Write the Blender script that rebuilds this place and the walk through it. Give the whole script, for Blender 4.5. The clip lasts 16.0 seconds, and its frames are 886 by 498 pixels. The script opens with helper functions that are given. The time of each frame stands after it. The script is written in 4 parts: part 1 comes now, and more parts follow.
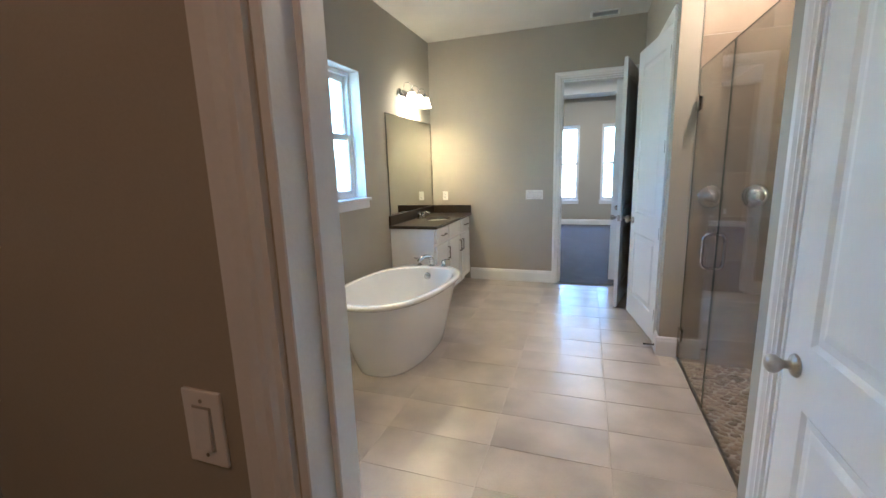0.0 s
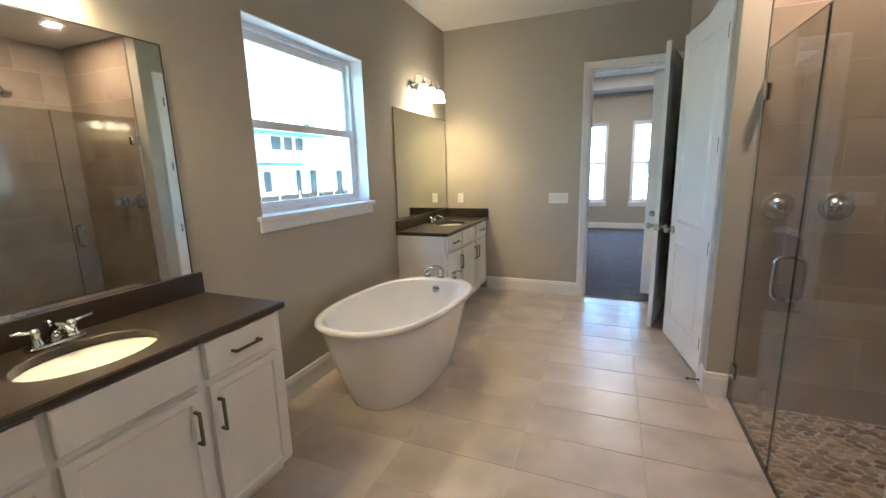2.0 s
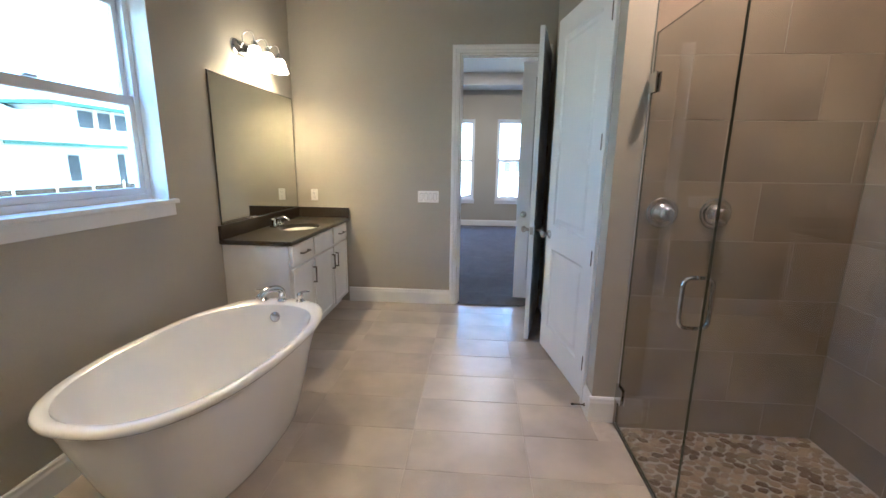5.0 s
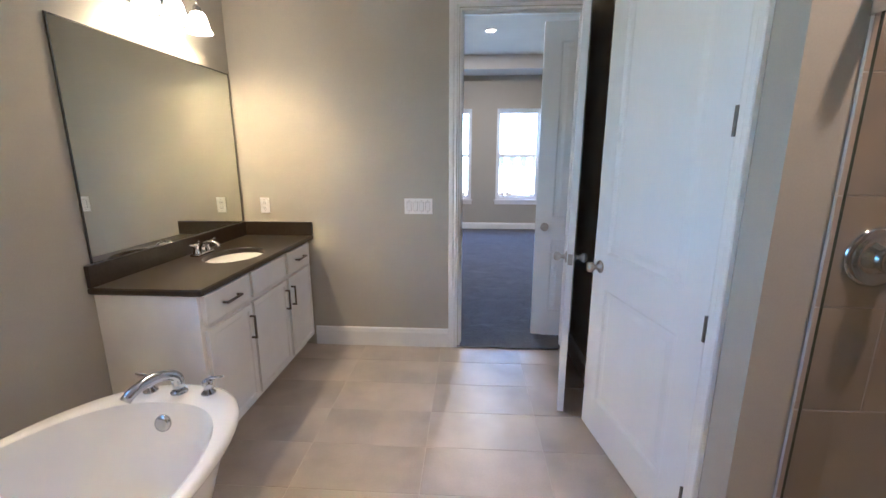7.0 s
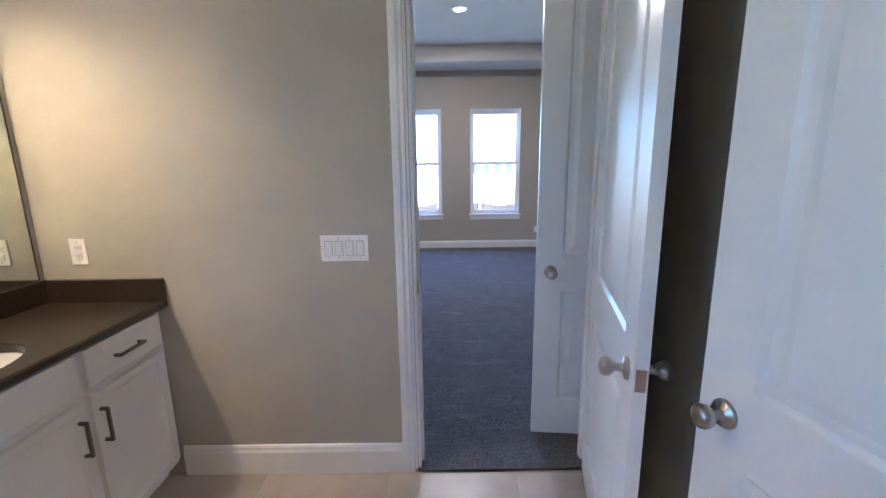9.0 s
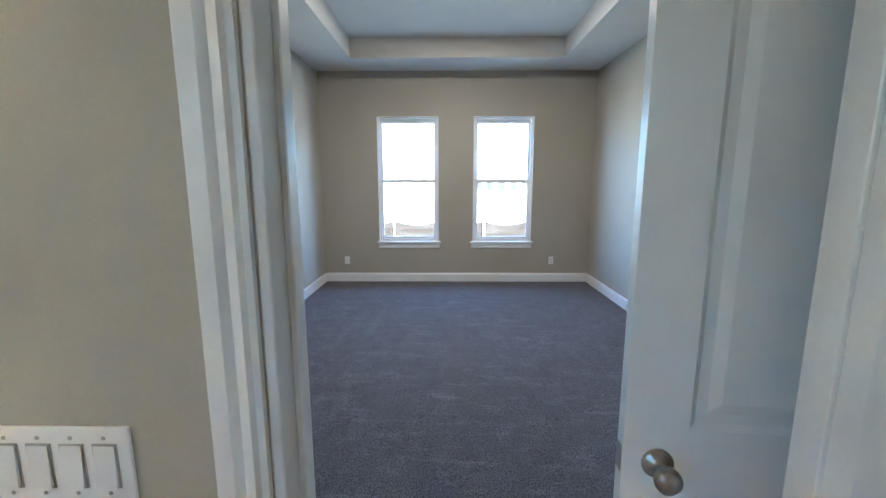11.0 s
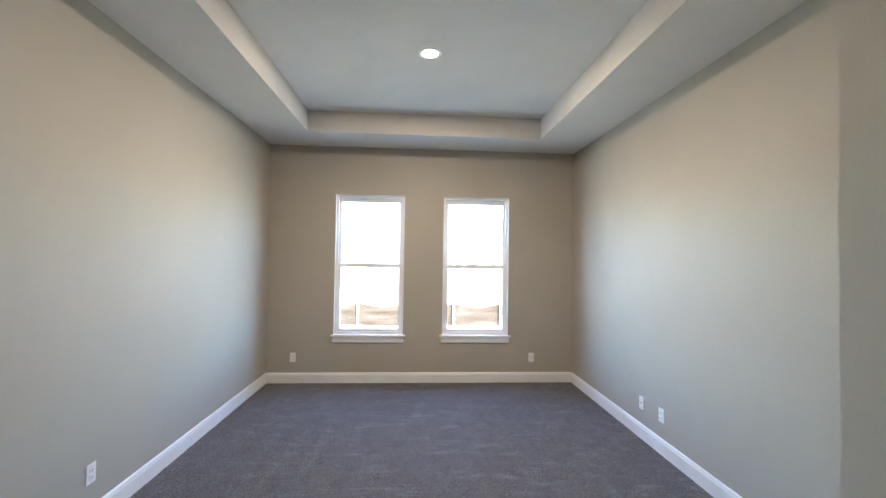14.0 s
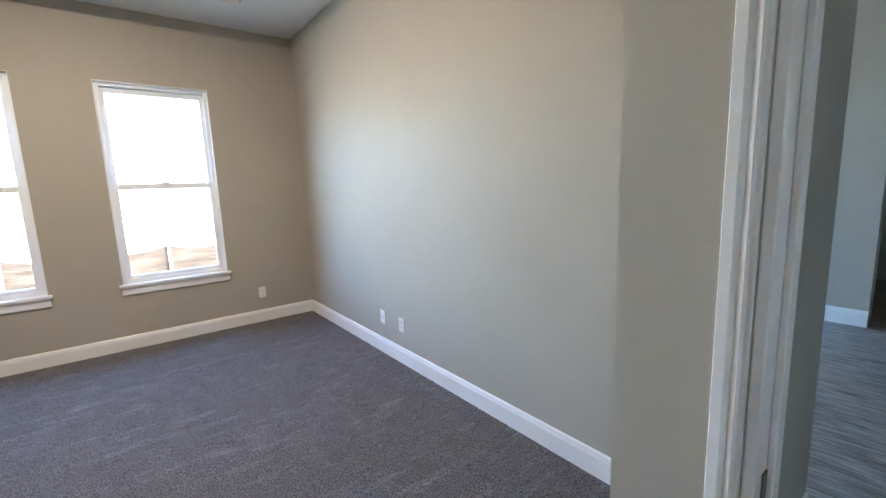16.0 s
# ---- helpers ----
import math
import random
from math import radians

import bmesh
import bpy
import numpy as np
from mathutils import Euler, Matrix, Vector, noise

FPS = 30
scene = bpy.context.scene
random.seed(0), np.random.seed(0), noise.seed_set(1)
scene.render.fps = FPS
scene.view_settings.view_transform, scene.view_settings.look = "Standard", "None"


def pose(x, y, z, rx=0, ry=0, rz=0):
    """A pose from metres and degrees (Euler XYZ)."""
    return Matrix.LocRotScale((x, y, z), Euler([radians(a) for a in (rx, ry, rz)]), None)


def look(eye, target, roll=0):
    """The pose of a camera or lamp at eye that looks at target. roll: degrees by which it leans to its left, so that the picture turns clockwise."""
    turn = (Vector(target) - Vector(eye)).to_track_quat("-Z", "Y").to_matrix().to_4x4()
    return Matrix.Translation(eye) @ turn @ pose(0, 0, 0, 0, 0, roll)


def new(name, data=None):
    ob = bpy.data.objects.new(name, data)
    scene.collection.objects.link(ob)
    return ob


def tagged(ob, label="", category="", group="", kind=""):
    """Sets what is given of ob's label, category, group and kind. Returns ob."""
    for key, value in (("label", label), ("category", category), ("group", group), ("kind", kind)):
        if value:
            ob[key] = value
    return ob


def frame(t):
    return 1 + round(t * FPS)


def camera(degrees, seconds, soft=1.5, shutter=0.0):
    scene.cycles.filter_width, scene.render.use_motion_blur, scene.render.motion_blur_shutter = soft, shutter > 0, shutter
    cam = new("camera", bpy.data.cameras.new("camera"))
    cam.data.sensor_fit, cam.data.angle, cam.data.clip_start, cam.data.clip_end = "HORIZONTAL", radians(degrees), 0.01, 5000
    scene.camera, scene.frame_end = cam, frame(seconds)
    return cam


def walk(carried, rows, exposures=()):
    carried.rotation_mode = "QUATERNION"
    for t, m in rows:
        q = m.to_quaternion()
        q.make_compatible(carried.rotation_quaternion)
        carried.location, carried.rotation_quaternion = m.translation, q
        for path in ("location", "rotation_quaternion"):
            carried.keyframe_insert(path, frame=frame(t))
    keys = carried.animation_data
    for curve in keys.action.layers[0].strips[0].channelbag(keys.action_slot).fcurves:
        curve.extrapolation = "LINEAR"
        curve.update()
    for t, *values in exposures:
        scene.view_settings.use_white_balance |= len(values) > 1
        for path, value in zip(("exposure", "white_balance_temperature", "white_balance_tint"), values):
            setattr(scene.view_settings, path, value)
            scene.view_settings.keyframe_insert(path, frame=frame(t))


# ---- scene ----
cam = camera(94.2, 16.0)
PATH = [
    (0, (0.345, 0.031, 1.444), (-0.305, 1.885, 1.070), -1.8),
    (0.5, (0.281, 0.169, 1.441), (-0.317, 2.039, 1.058), -1.7),
    (1, (0.273, 0.294, 1.445), (-0.369, 2.149, 1.058), -1.7),
    (1.5, (0.302, 0.411, 1.457), (-0.420, 2.236, 1.074), -1.7),
    (2, (0.290, 0.473, 1.463), (-0.458, 2.289, 1.084), -1.5),
    (2.5, (0.253, 0.502, 1.465), (-0.424, 2.347, 1.092), -1.1),
    (3, (0.212, 0.545, 1.459), (-0.321, 2.436, 1.084), -0.5),
    (3.5, (0.197, 0.621, 1.450), (-0.140, 2.556, 1.071), 0.2),
    (4, (0.210, 0.766, 1.448), (0.004, 2.715, 1.050), 1.2),
    (6.5, (0.137, 1.936, 1.456), (0.009, 3.887, 1.036), 0.3),
    (7, (0.102, 2.239, 1.464), (-0.018, 4.188, 1.032), -0.0),
    (7.5, (0.132, 2.571, 1.456), (0.007, 4.518, 1.019), 0.2),
    (8, (0.144, 2.895, 1.456), (0.065, 4.846, 1.025), 0.4),
    (8.5, (0.117, 3.186, 1.464), (0.132, 5.145, 1.058), -0.5),
    (9, (0.168, 3.493, 1.460), (0.165, 5.454, 1.067), -0.8),
    (11.5, (0.274, 4.991, 1.521), (0.248, 6.972, 1.244), 0.2),
    (12, (0.281, 5.183, 1.538), (0.240, 7.172, 1.332), 0.3),
    (12.5, (0.318, 5.341, 1.560), (0.276, 7.338, 1.455), 0.6),
    (13, (0.342, 5.415, 1.599), (0.325, 7.415, 1.589), 0.8),
    (13.5, (0.329, 5.440, 1.627), (0.365, 7.440, 1.671), 1.0),
    (14, (0.310, 5.487, 1.614), (0.438, 7.482, 1.659), 0.9),
    (14.5, (0.278, 5.607, 1.574), (0.518, 7.593, 1.542), 0.7),
    (15, (0.339, 5.778, 1.513), (0.763, 7.726, 1.350), -0.5),
    (15.5, (0.496, 5.990, 1.436), (1.254, 7.824, 1.187), -0.7),
    (16, (0.739, 6.121, 1.408), (1.942, 7.691, 1.107), -2.1),
]
walk(cam, [(t, look(eye, target, roll)) for t, eye, target, roll in PATH], [
    (0.0, 4.90, 4330, 1), (0.5, 4.88, 4320, 1), (1.0, 4.74, 4370, 0), (1.5, 4.90, 4580, 2), (2.0, 4.76, 4640, 3), (2.5, 4.66, 4630, 3), (3.5, 4.66, 4520, 4), (4.2, 4.64, 4480, 4),
    (6.5, 4.85, 4430, 9), (7.5, 4.80, 4380, 10), (8.0, 4.68, 4330, 11), (9.0, 4.60, 4330, 12), (11.5, 4.76, 4700, 0), (12.0, 4.88, 5030, 1), (12.5, 4.92, 5200, 3), (13.0, 4.93, 5250, 5), (15.0, 4.94, 5060, 5), (16.0, 5.02, 5150, 6)])

# ---- light ----
world = bpy.data.worlds.new("sky")
scene.world = world
world.use_nodes = True
wn = world.node_tree.nodes
sky = wn.new("ShaderNodeTexSky")
sky.sky_type, sky.sun_disc = "NISHITA", False
sky.sun_elevation, sky.sun_rotation = radians(50), radians(145)
world.node_tree.links.new(sky.outputs[0], wn["Background"].inputs[0])
wn["Background"].inputs[1].default_value = 0.15
sun = new("sun", bpy.data.lights.new("sun", "SUN"))
sun.data.energy, sun.data.angle, sun.data.color = 2.2, radians(0.5), (1.0, 0.95, 0.88)
sun.matrix_world = look((0, 0, 0), (-0.37, 0.53, -0.766))


# ---- materials ----
def surface(name, c0, c1, scale=4.0, rough=0.5, metal=0.0, bump=0.0, bump_scale=200.0, rand=False, rough_var=0.08, fine=0.0, spec=0.5, coat=0.0, stretch=None, soft=0.18, detail=5.0):
    """A surface with two colours mixed by a cloudy noise, a finer grain, roughness variation and fine relief."""
    m = bpy.data.materials.new(name)
    m.use_nodes = True
    nt = m.node_tree
    n, l = nt.nodes, nt.links
    b = n["Principled BSDF"]
    b.inputs["Metallic"].default_value = metal
    b.inputs["Specular IOR Level"].default_value = spec
    b.inputs["Coat Weight"].default_value = coat
    b.inputs["Coat Roughness"].default_value = 0.08
    tc = n.new("ShaderNodeTexCoord")
    vec = tc.outputs["Object"]
    if stretch:
        mp = n.new("ShaderNodeMapping")
        mp.inputs["Scale"].default_value = stretch
        l.new(vec, mp.inputs[0])
        vec = mp.outputs[0]
    if rand:
        oi = n.new("ShaderNodeObjectInfo")
        mu = n.new("ShaderNodeMath")
        mu.operation = "MULTIPLY"
        mu.inputs[1].default_value = 60
        l.new(oi.outputs["Random"], mu.inputs[0])
        ad = n.new("ShaderNodeVectorMath")
        ad.operation = "ADD"
        l.new(vec, ad.inputs[0])
        l.new(mu.outputs[0], ad.inputs[1])
        vec = ad.outputs[0]
    n1 = n.new("ShaderNodeTexNoise")
    n1.inputs["Scale"].default_value, n1.inputs["Detail"].default_value, n1.inputs["Roughness"].default_value = scale, detail, 0.6 if detail > 3 else 0.45
    l.new(vec, n1.inputs["Vector"])
    cr = n.new("ShaderNodeValToRGB")
    cr.color_ramp.elements[0].position, cr.color_ramp.elements[1].position = 0.5 - soft, 0.5 + soft
    cr.color_ramp.elements[0].color, cr.color_ramp.elements[1].color = (*c0, 1), (*c1, 1)
    l.new(n1.outputs["Fac"], cr.inputs[0])
    col = cr.outputs[0]
    if fine:
        n3 = n.new("ShaderNodeTexNoise")
        n3.inputs["Scale"].default_value, n3.inputs["Detail"].default_value = bump_scale, 2
        l.new(vec, n3.inputs["Vector"])
        mr = n.new("ShaderNodeMapRange")
        mr.inputs[1].default_value, mr.inputs[2].default_value = 0.3, 0.7
        mr.inputs[3].default_value, mr.inputs[4].default_value = 1 - fine, 1 + fine
        l.new(n3.outputs["Fac"], mr.inputs[0])
        vm = n.new("ShaderNodeVectorMath")
        vm.operation = "SCALE"
        l.new(col, vm.inputs[0])
        l.new(mr.outputs[0], vm.inputs["Scale"])
        col = vm.outputs[0]
    l.new(col, b.inputs["Base Color"])
    rr = n.new("ShaderNodeMapRange")
    rr.inputs[3].default_value, rr.inputs[4].default_value = max(rough - rough_var, 0.02), min(rough + rough_var, 1)
    l.new(n1.outputs["Fac"], rr.inputs[0])
    l.new(rr.outputs[0], b.inputs["Roughness"])
    if bump:
        n2 = n.new("ShaderNodeTexNoise")
        n2.inputs["Scale"].default_value, n2.inputs["Detail"].default_value = bump_scale, 3
        l.new(vec, n2.inputs["Vector"])
        bp = n.new("ShaderNodeBump")
        bp.inputs["Strength"].default_value, bp.inputs["Distance"].default_value = 1.0, bump
        l.new(n2.outputs["Fac"], bp.inputs["Height"])
        l.new(bp.outputs[0], b.inputs["Normal"])
    return m


def glass(name, tint=(1, 1, 1)):
    """Thin clear glass: straight through, with a Fresnel gloss."""
    m = bpy.data.materials.new(name)
    m.use_nodes = True
    nt = m.node_tree
    n, l = nt.nodes, nt.links
    n.remove(n["Principled BSDF"])
    tr, gl, mx = n.new("ShaderNodeBsdfTransparent"), n.new("ShaderNodeBsdfGlossy"), n.new("ShaderNodeMixShader")
    tr.inputs[0].default_value = (*tint, 1)
    gl.inputs["Roughness"].default_value = 0.01
    lw, pw, ma = n.new("ShaderNodeLayerWeight"), n.new("ShaderNodeMath"), n.new("ShaderNodeMath")
    lw.inputs["Blend"].default_value = 0.5
    pw.operation, pw.inputs[1].default_value = "POWER", 4.5
    ma.operation, ma.inputs[1].default_value, ma.inputs[2].default_value = "MULTIPLY_ADD", 0.75, 0.035
    l.new(lw.outputs["Facing"], pw.inputs[0])
    l.new(pw.outputs[0], ma.inputs[0])
    l.new(ma.outputs[0], mx.inputs[0])
    l.new(tr.outputs[0], mx.inputs[1])
    l.new(gl.outputs[0], mx.inputs[2])
    l.new(mx.outputs[0], n["Material Output"].inputs[0])
    return m


def glowing(name, col, strength):
    m = bpy.data.materials.new(name)
    m.use_nodes = True
    b = m.node_tree.nodes["Principled BSDF"]
    b.inputs["Base Color"].default_value = (0.9, 0.88, 0.84, 1)
    b.inputs["Roughness"].default_value = 0.3
    b.inputs["Emission Color"].default_value = (*col, 1)
    b.inputs["Emission Strength"].default_value = strength
    return m


WALL = surface("greige_wall_paint", (0.385, 0.358, 0.297), (0.412, 0.384, 0.32), 1.5, 0.62, bump=0.0003, bump_scale=160, fine=0.02)
CEIL = surface("ceiling_paint", (0.60, 0.575, 0.53), (0.64, 0.615, 0.57), 2, 0.8, bump=0.0012, bump_scale=90, fine=0.02)
WHITE = surface("white_trim_paint", (0.74, 0.74, 0.73), (0.80, 0.80, 0.79), 3, 0.37, bump=0.00025, bump_scale=140, fine=0.015)
DOORW = surface("white_door_paint", (0.74, 0.75, 0.76), (0.79, 0.80, 0.81), 2, 0.36, bump=0.00012, bump_scale=120, fine=0.008, stretch=(1, 1, 0.3))
CAB = surface("cabinet_paint", (0.72, 0.71, 0.68), (0.78, 0.77, 0.74), 5, 0.42, bump=0.0002, bump_scale=180, fine=0.015)
TILE = surface("floor_tile", (0.325, 0.283, 0.238), (0.55, 0.487, 0.418), 3.4, 0.33, soft=0.28, bump=0.0002, bump_scale=220, rand=True, fine=0.05, detail=3.0, rough_var=0.045)
GROUT = surface("grout", (0.47, 0.42, 0.36), (0.54, 0.49, 0.43), 20, 0.85, bump=0.0006, bump_scale=500, fine=0.06)
STILE = surface("shower_tile", (0.25, 0.20, 0.155), (0.40, 0.33, 0.26), 3.0, 0.33, soft=0.26, detail=3.0, rough_var=0.045, bump=0.0003, bump_scale=220, rand=True, fine=0.05)
PEBBLE = surface("pebble", (0.3, 0.25, 0.2), (0.4, 0.34, 0.27), 8, 0.45, bump=0.0008, bump_scale=120, rand=True, fine=0.12)
pn, pk = PEBBLE.node_tree.nodes, PEBBLE.node_tree.links
pr = pn.new("ShaderNodeValToRGB")
pr.color_ramp.elements[0].color, pr.color_ramp.elements[1].color = (0.12, 0.075, 0.05, 1), (0.55, 0.48, 0.39, 1)
for at, col in ((0.22, (0.20, 0.14, 0.10, 1)), (0.38, (0.34, 0.28, 0.215, 1)), (0.6, (0.42, 0.35, 0.275, 1)), (0.75, (0.27, 0.235, 0.20, 1)), (0.88, (0.50, 0.43, 0.34, 1))):
    pr.color_ramp.elements.new(at).color = col
pv = pn.new("ShaderNodeMix")
pv.data_type, pv.blend_type = "RGBA", "MULTIPLY"
pv.inputs[0].default_value = 0.8
grain = [q for q in pn if q.type == "VECT_MATH" and q.operation == "SCALE"][0]
info = [q for q in pn if q.type == "OBJECT_INFO"][0]
bright = pn.new("ShaderNodeVectorMath")
bright.operation = "SCALE"
bright.inputs["Scale"].default_value = 2.1
pk.new(info.outputs["Random"], pr.inputs[0])
pk.new(grain.outputs[0], bright.inputs[0])
pk.new(pr.outputs[0], pv.inputs[6])
pk.new(bright.outputs[0], pv.inputs[7])
pk.new(pv.outputs[2], pn["Principled BSDF"].inputs["Base Color"])
CARPET = surface("carpet_pile", (0.100, 0.096, 0.098), (0.140, 0.135, 0.138), 9.0, 0.95, bump=0.012, bump_scale=150, fine=0.75, spec=0.1, stretch=(1.0, 0.7, 1), soft=0.3)
# vacuum tracks: short, brushed-up strokes in the pile
kn, kl = CARPET.node_tree.nodes, CARPET.node_tree.links
tc2, mp2, tr2, rp2, mul2 = kn.new("ShaderNodeTexCoord"), kn.new("ShaderNodeMapping"), kn.new("ShaderNodeTexNoise"), kn.new("ShaderNodeMapRange"), kn.new("ShaderNodeVectorMath")
mp2.inputs["Scale"].default_value = (3.2, 0.9, 1.0)
mp2.inputs["Rotation"].default_value = (0, 0, 1.25)
tr2.inputs["Scale"].default_value, tr2.inputs["Detail"].default_value = 2.2, 4
rp2.inputs[1].default_value, rp2.inputs[2].default_value, rp2.inputs[3].default_value, rp2.inputs[4].default_value = 0.5, 0.8, 0.97, 1.16
mul2.operation = "SCALE"
kl.new(tc2.outputs["Object"], mp2.inputs[0])
kl.new(mp2.outputs[0], tr2.inputs["Vector"])
kl.new(tr2.outputs["Fac"], rp2.inputs[0])
kb = kn["Principled BSDF"]
kb.inputs["Sheen Weight"].default_value, kb.inputs["Sheen Roughness"].default_value = 0.10, 0.5
kl.new(kb.inputs["Base Color"].links[0].from_socket, mul2.inputs[0])
kl.new(rp2.outputs[0], mul2.inputs["Scale"])
kl.new(mul2.outputs[0], kb.inputs["Base Color"])
for turn, freq, lo, gain in ((0.12, (2.0, 9.0, 1.0), 0.56, 0.38), (1.30, (1.8, 10.0, 1.0), 0.57, 0.30)):
    t3, m3, n3, r3, s3 = kn.new("ShaderNodeTexCoord"), kn.new("ShaderNodeMapping"), kn.new("ShaderNodeTexNoise"), kn.new("ShaderNodeMapRange"), kn.new("ShaderNodeVectorMath")
    m3.inputs["Rotation"].default_value, m3.inputs["Scale"].default_value = (0, 0, turn), freq
    n3.inputs["Scale"].default_value, n3.inputs["Detail"].default_value, n3.inputs["Roughness"].default_value = 1.25, 3, 0.7
    n3.inputs["Distortion"].default_value = 0.3
    r3.inputs[1].default_value, r3.inputs[2].default_value, r3.inputs[3].default_value, r3.inputs[4].default_value = lo, lo + 0.12, 1.0, 1.0 + gain
    s3.operation = "SCALE"
    kl.new(t3.outputs["Object"], m3.inputs[0])
    kl.new(m3.outputs[0], n3.inputs["Vector"])
    kl.new(n3.outputs["Fac"], r3.inputs[0])
    kl.new(kb.inputs["Base Color"].links[0].from_socket, s3.inputs[0])
    kl.new(r3.outputs[0], s3.inputs["Scale"])
    kl.new(s3.outputs[0], kb.inputs["Base Color"])
QUARTZ = surface("dark_brown_quartz", (0.028, 0.019, 0.0115), (0.042, 0.029, 0.0185), 60, 0.32, rough_var=0.03, fine=0.12, bump_scale=700, coat=0.2)
ACRYL = surface("white_acrylic", (0.78, 0.77, 0.74), (0.82, 0.81, 0.79), 1.2, 0.16, coat=0.5, rough_var=0.04)
CERAM = surface("white_porcelain", (0.70, 0.69, 0.67), (0.74, 0.73, 0.71), 2, 0.12, coat=0.5, rough_var=0.03)
CHROME = surface("chrome", (0.55, 0.56, 0.58), (0.62, 0.63, 0.65), 30, 0.06, 1.0, rough_var=0.04)
NICKEL = surface("satin_nickel", (0.40, 0.37, 0.34), (0.50, 0.47, 0.43), 60, 0.33, 1.0, rough_var=0.05)
BRONZE = surface("dark_nickel", (0.14, 0.125, 0.11), (0.20, 0.18, 0.16), 60, 0.36, 1.0)
VINYL = surface("white_vinyl", (0.78, 0.79, 0.80), (0.83, 0.84, 0.85), 3, 0.4, bump=0.0001, bump_scale=200)
PLASTIC = surface("white_plastic", (0.80, 0.79, 0.77), (0.84, 0.83, 0.81), 9, 0.37)
# grey that paints the shadow gap round each switch rocker
SWGAP = surface("switch_gap_shade", (0.36, 0.355, 0.34), (0.42, 0.415, 0.40), 9, 0.45)
# for black parts, and for the dark of holes that are not cut
DARKHOLE = surface("black_part_and_hole_shade", (0.02, 0.02, 0.02), (0.04, 0.04, 0.04), 40, 0.5)
METALD = surface("dark_track", (0.20, 0.19, 0.18), (0.30, 0.29, 0.27), 40, 0.35, 1.0)
GEDGE = surface("glass_edge", (0.045, 0.055, 0.048), (0.07, 0.085, 0.075), 9, 0.15)
MIRROR = surface("mirror_silver", (0.74, 0.75, 0.70), (0.76, 0.77, 0.72), 1, 0.015, 1.0, rough_var=0.005)
WGLASS = glass("window_glass", (0.97, 0.985, 0.98))
# faint green, darkened on purpose to let less daylight into the bathroom
W1GLASS = glass("faint_green_dimming_glass", (0.645, 0.69, 0.67))
SGLASS = glass("shower_glass", (0.87, 0.885, 0.875))
SHADE = glowing("frosted_lit_glass", (1.0, 0.66, 0.32), 1.15)
CANLED = glowing("led_lens", (1.0, 0.66, 0.40), 4.0)
WOOD = surface("grey_wood_plank", (0.085, 0.070, 0.058), (0.40, 0.37, 0.34), 5, 0.38, bump=0.0004, bump_scale=90, rand=True, fine=0.15, stretch=(9, 1, 1))
SAND = surface("sandy_ground", (0.50, 0.41, 0.27), (0.64, 0.54, 0.38), 0.15, 0.95, bump=0.02, bump_scale=3, fine=0.2)
STUCCO = surface("cream_house_wrap", (0.40, 0.38, 0.33), (0.48, 0.46, 0.41), 0.8, 0.8, bump=0.003, bump_scale=40, fine=0.05)
GREENB = surface("green_sheathing", (0.035, 0.085, 0.055), (0.05, 0.115, 0.075), 2, 0.6, fine=0.05)
SHINGLE = surface("pale_underlayment", (0.30, 0.29, 0.27), (0.38, 0.37, 0.35), 1.5, 0.8, bump=0.004, bump_scale=20, fine=0.1)
# near-black colour stands in for the shade inside the house windows
OPENING = surface("unlit_opening_shade", (0.014, 0.012, 0.010), (0.035, 0.03, 0.026), 1.5, 0.6)
STUD = surface("pale_lumber", (0.50, 0.38, 0.23), (0.60, 0.47, 0.30), 3, 0.7, fine=0.1)
FABRIC = surface("brown_silt_fabric", (0.026, 0.017, 0.010), (0.066, 0.046, 0.031), 1.6, 0.9, bump=0.02, bump_scale=9, fine=0.2, stretch=(0.4, 1, 4), spec=0.1)


# ---- building helpers ----
def thing(name, x, y, z, label="", category="", group="", kind="", rz=0.0):
    ob = new(name)
    ob.empty_display_size = 0.05
    ob.matrix_basis = pose(x, y, z, 0, 0, rz)
    return tagged(ob, label, category, group, kind)


def part(name, bm, material, parent=None, label="", smooth=False, local=True, bevel=0.0):
    """Links a bmesh as one mesh object under a thing or part. local: its coordinates are the parent's own."""
    bmesh.ops.remove_doubles(bm, verts=bm.verts, dist=1e-5)
    bmesh.ops.recalc_face_normals(bm, faces=bm.faces)
    me = bpy.data.meshes.new(name)
    bm.to_mesh(me)
    bm.free()
    for mt in (material if isinstance(material, (list, tuple)) else [material]):
        me.materials.append(mt)
    if smooth:
        for p in me.polygons:
            p.use_smooth = True
    ob = new(name, me)
    if parent is not None:
        ob.parent = parent
    return tagged(ob, label)


def add_box(bm, x0, x1, y0, y1, z0, z1):
    vs = [bm.verts.new((x, y, z)) for x in (x0, x1) for y in (y0, y1) for z in (z0, z1)]
    return [bm.faces.new([vs[i] for i in f]) for f in ((0, 1, 3, 2), (4, 6, 7, 5), (0, 4, 5, 1), (2, 3, 7, 6), (0, 2, 6, 4), (1, 5, 7, 3))]


def rbox(x0, x1, y0, y1, z0, z1, r=0.003, seg=2):
    bm = bmesh.new()
    add_box(bm, min(x0, x1), max(x0, x1), min(y0, y1), max(y0, y1), z0, z1)
    if r:
        bmesh.ops.recalc_face_normals(bm, faces=bm.faces)
        bmesh.ops.bevel(bm, geom=bm.edges[:], offset=r, segments=seg, profile=0.6, affect="EDGES")
    return bm


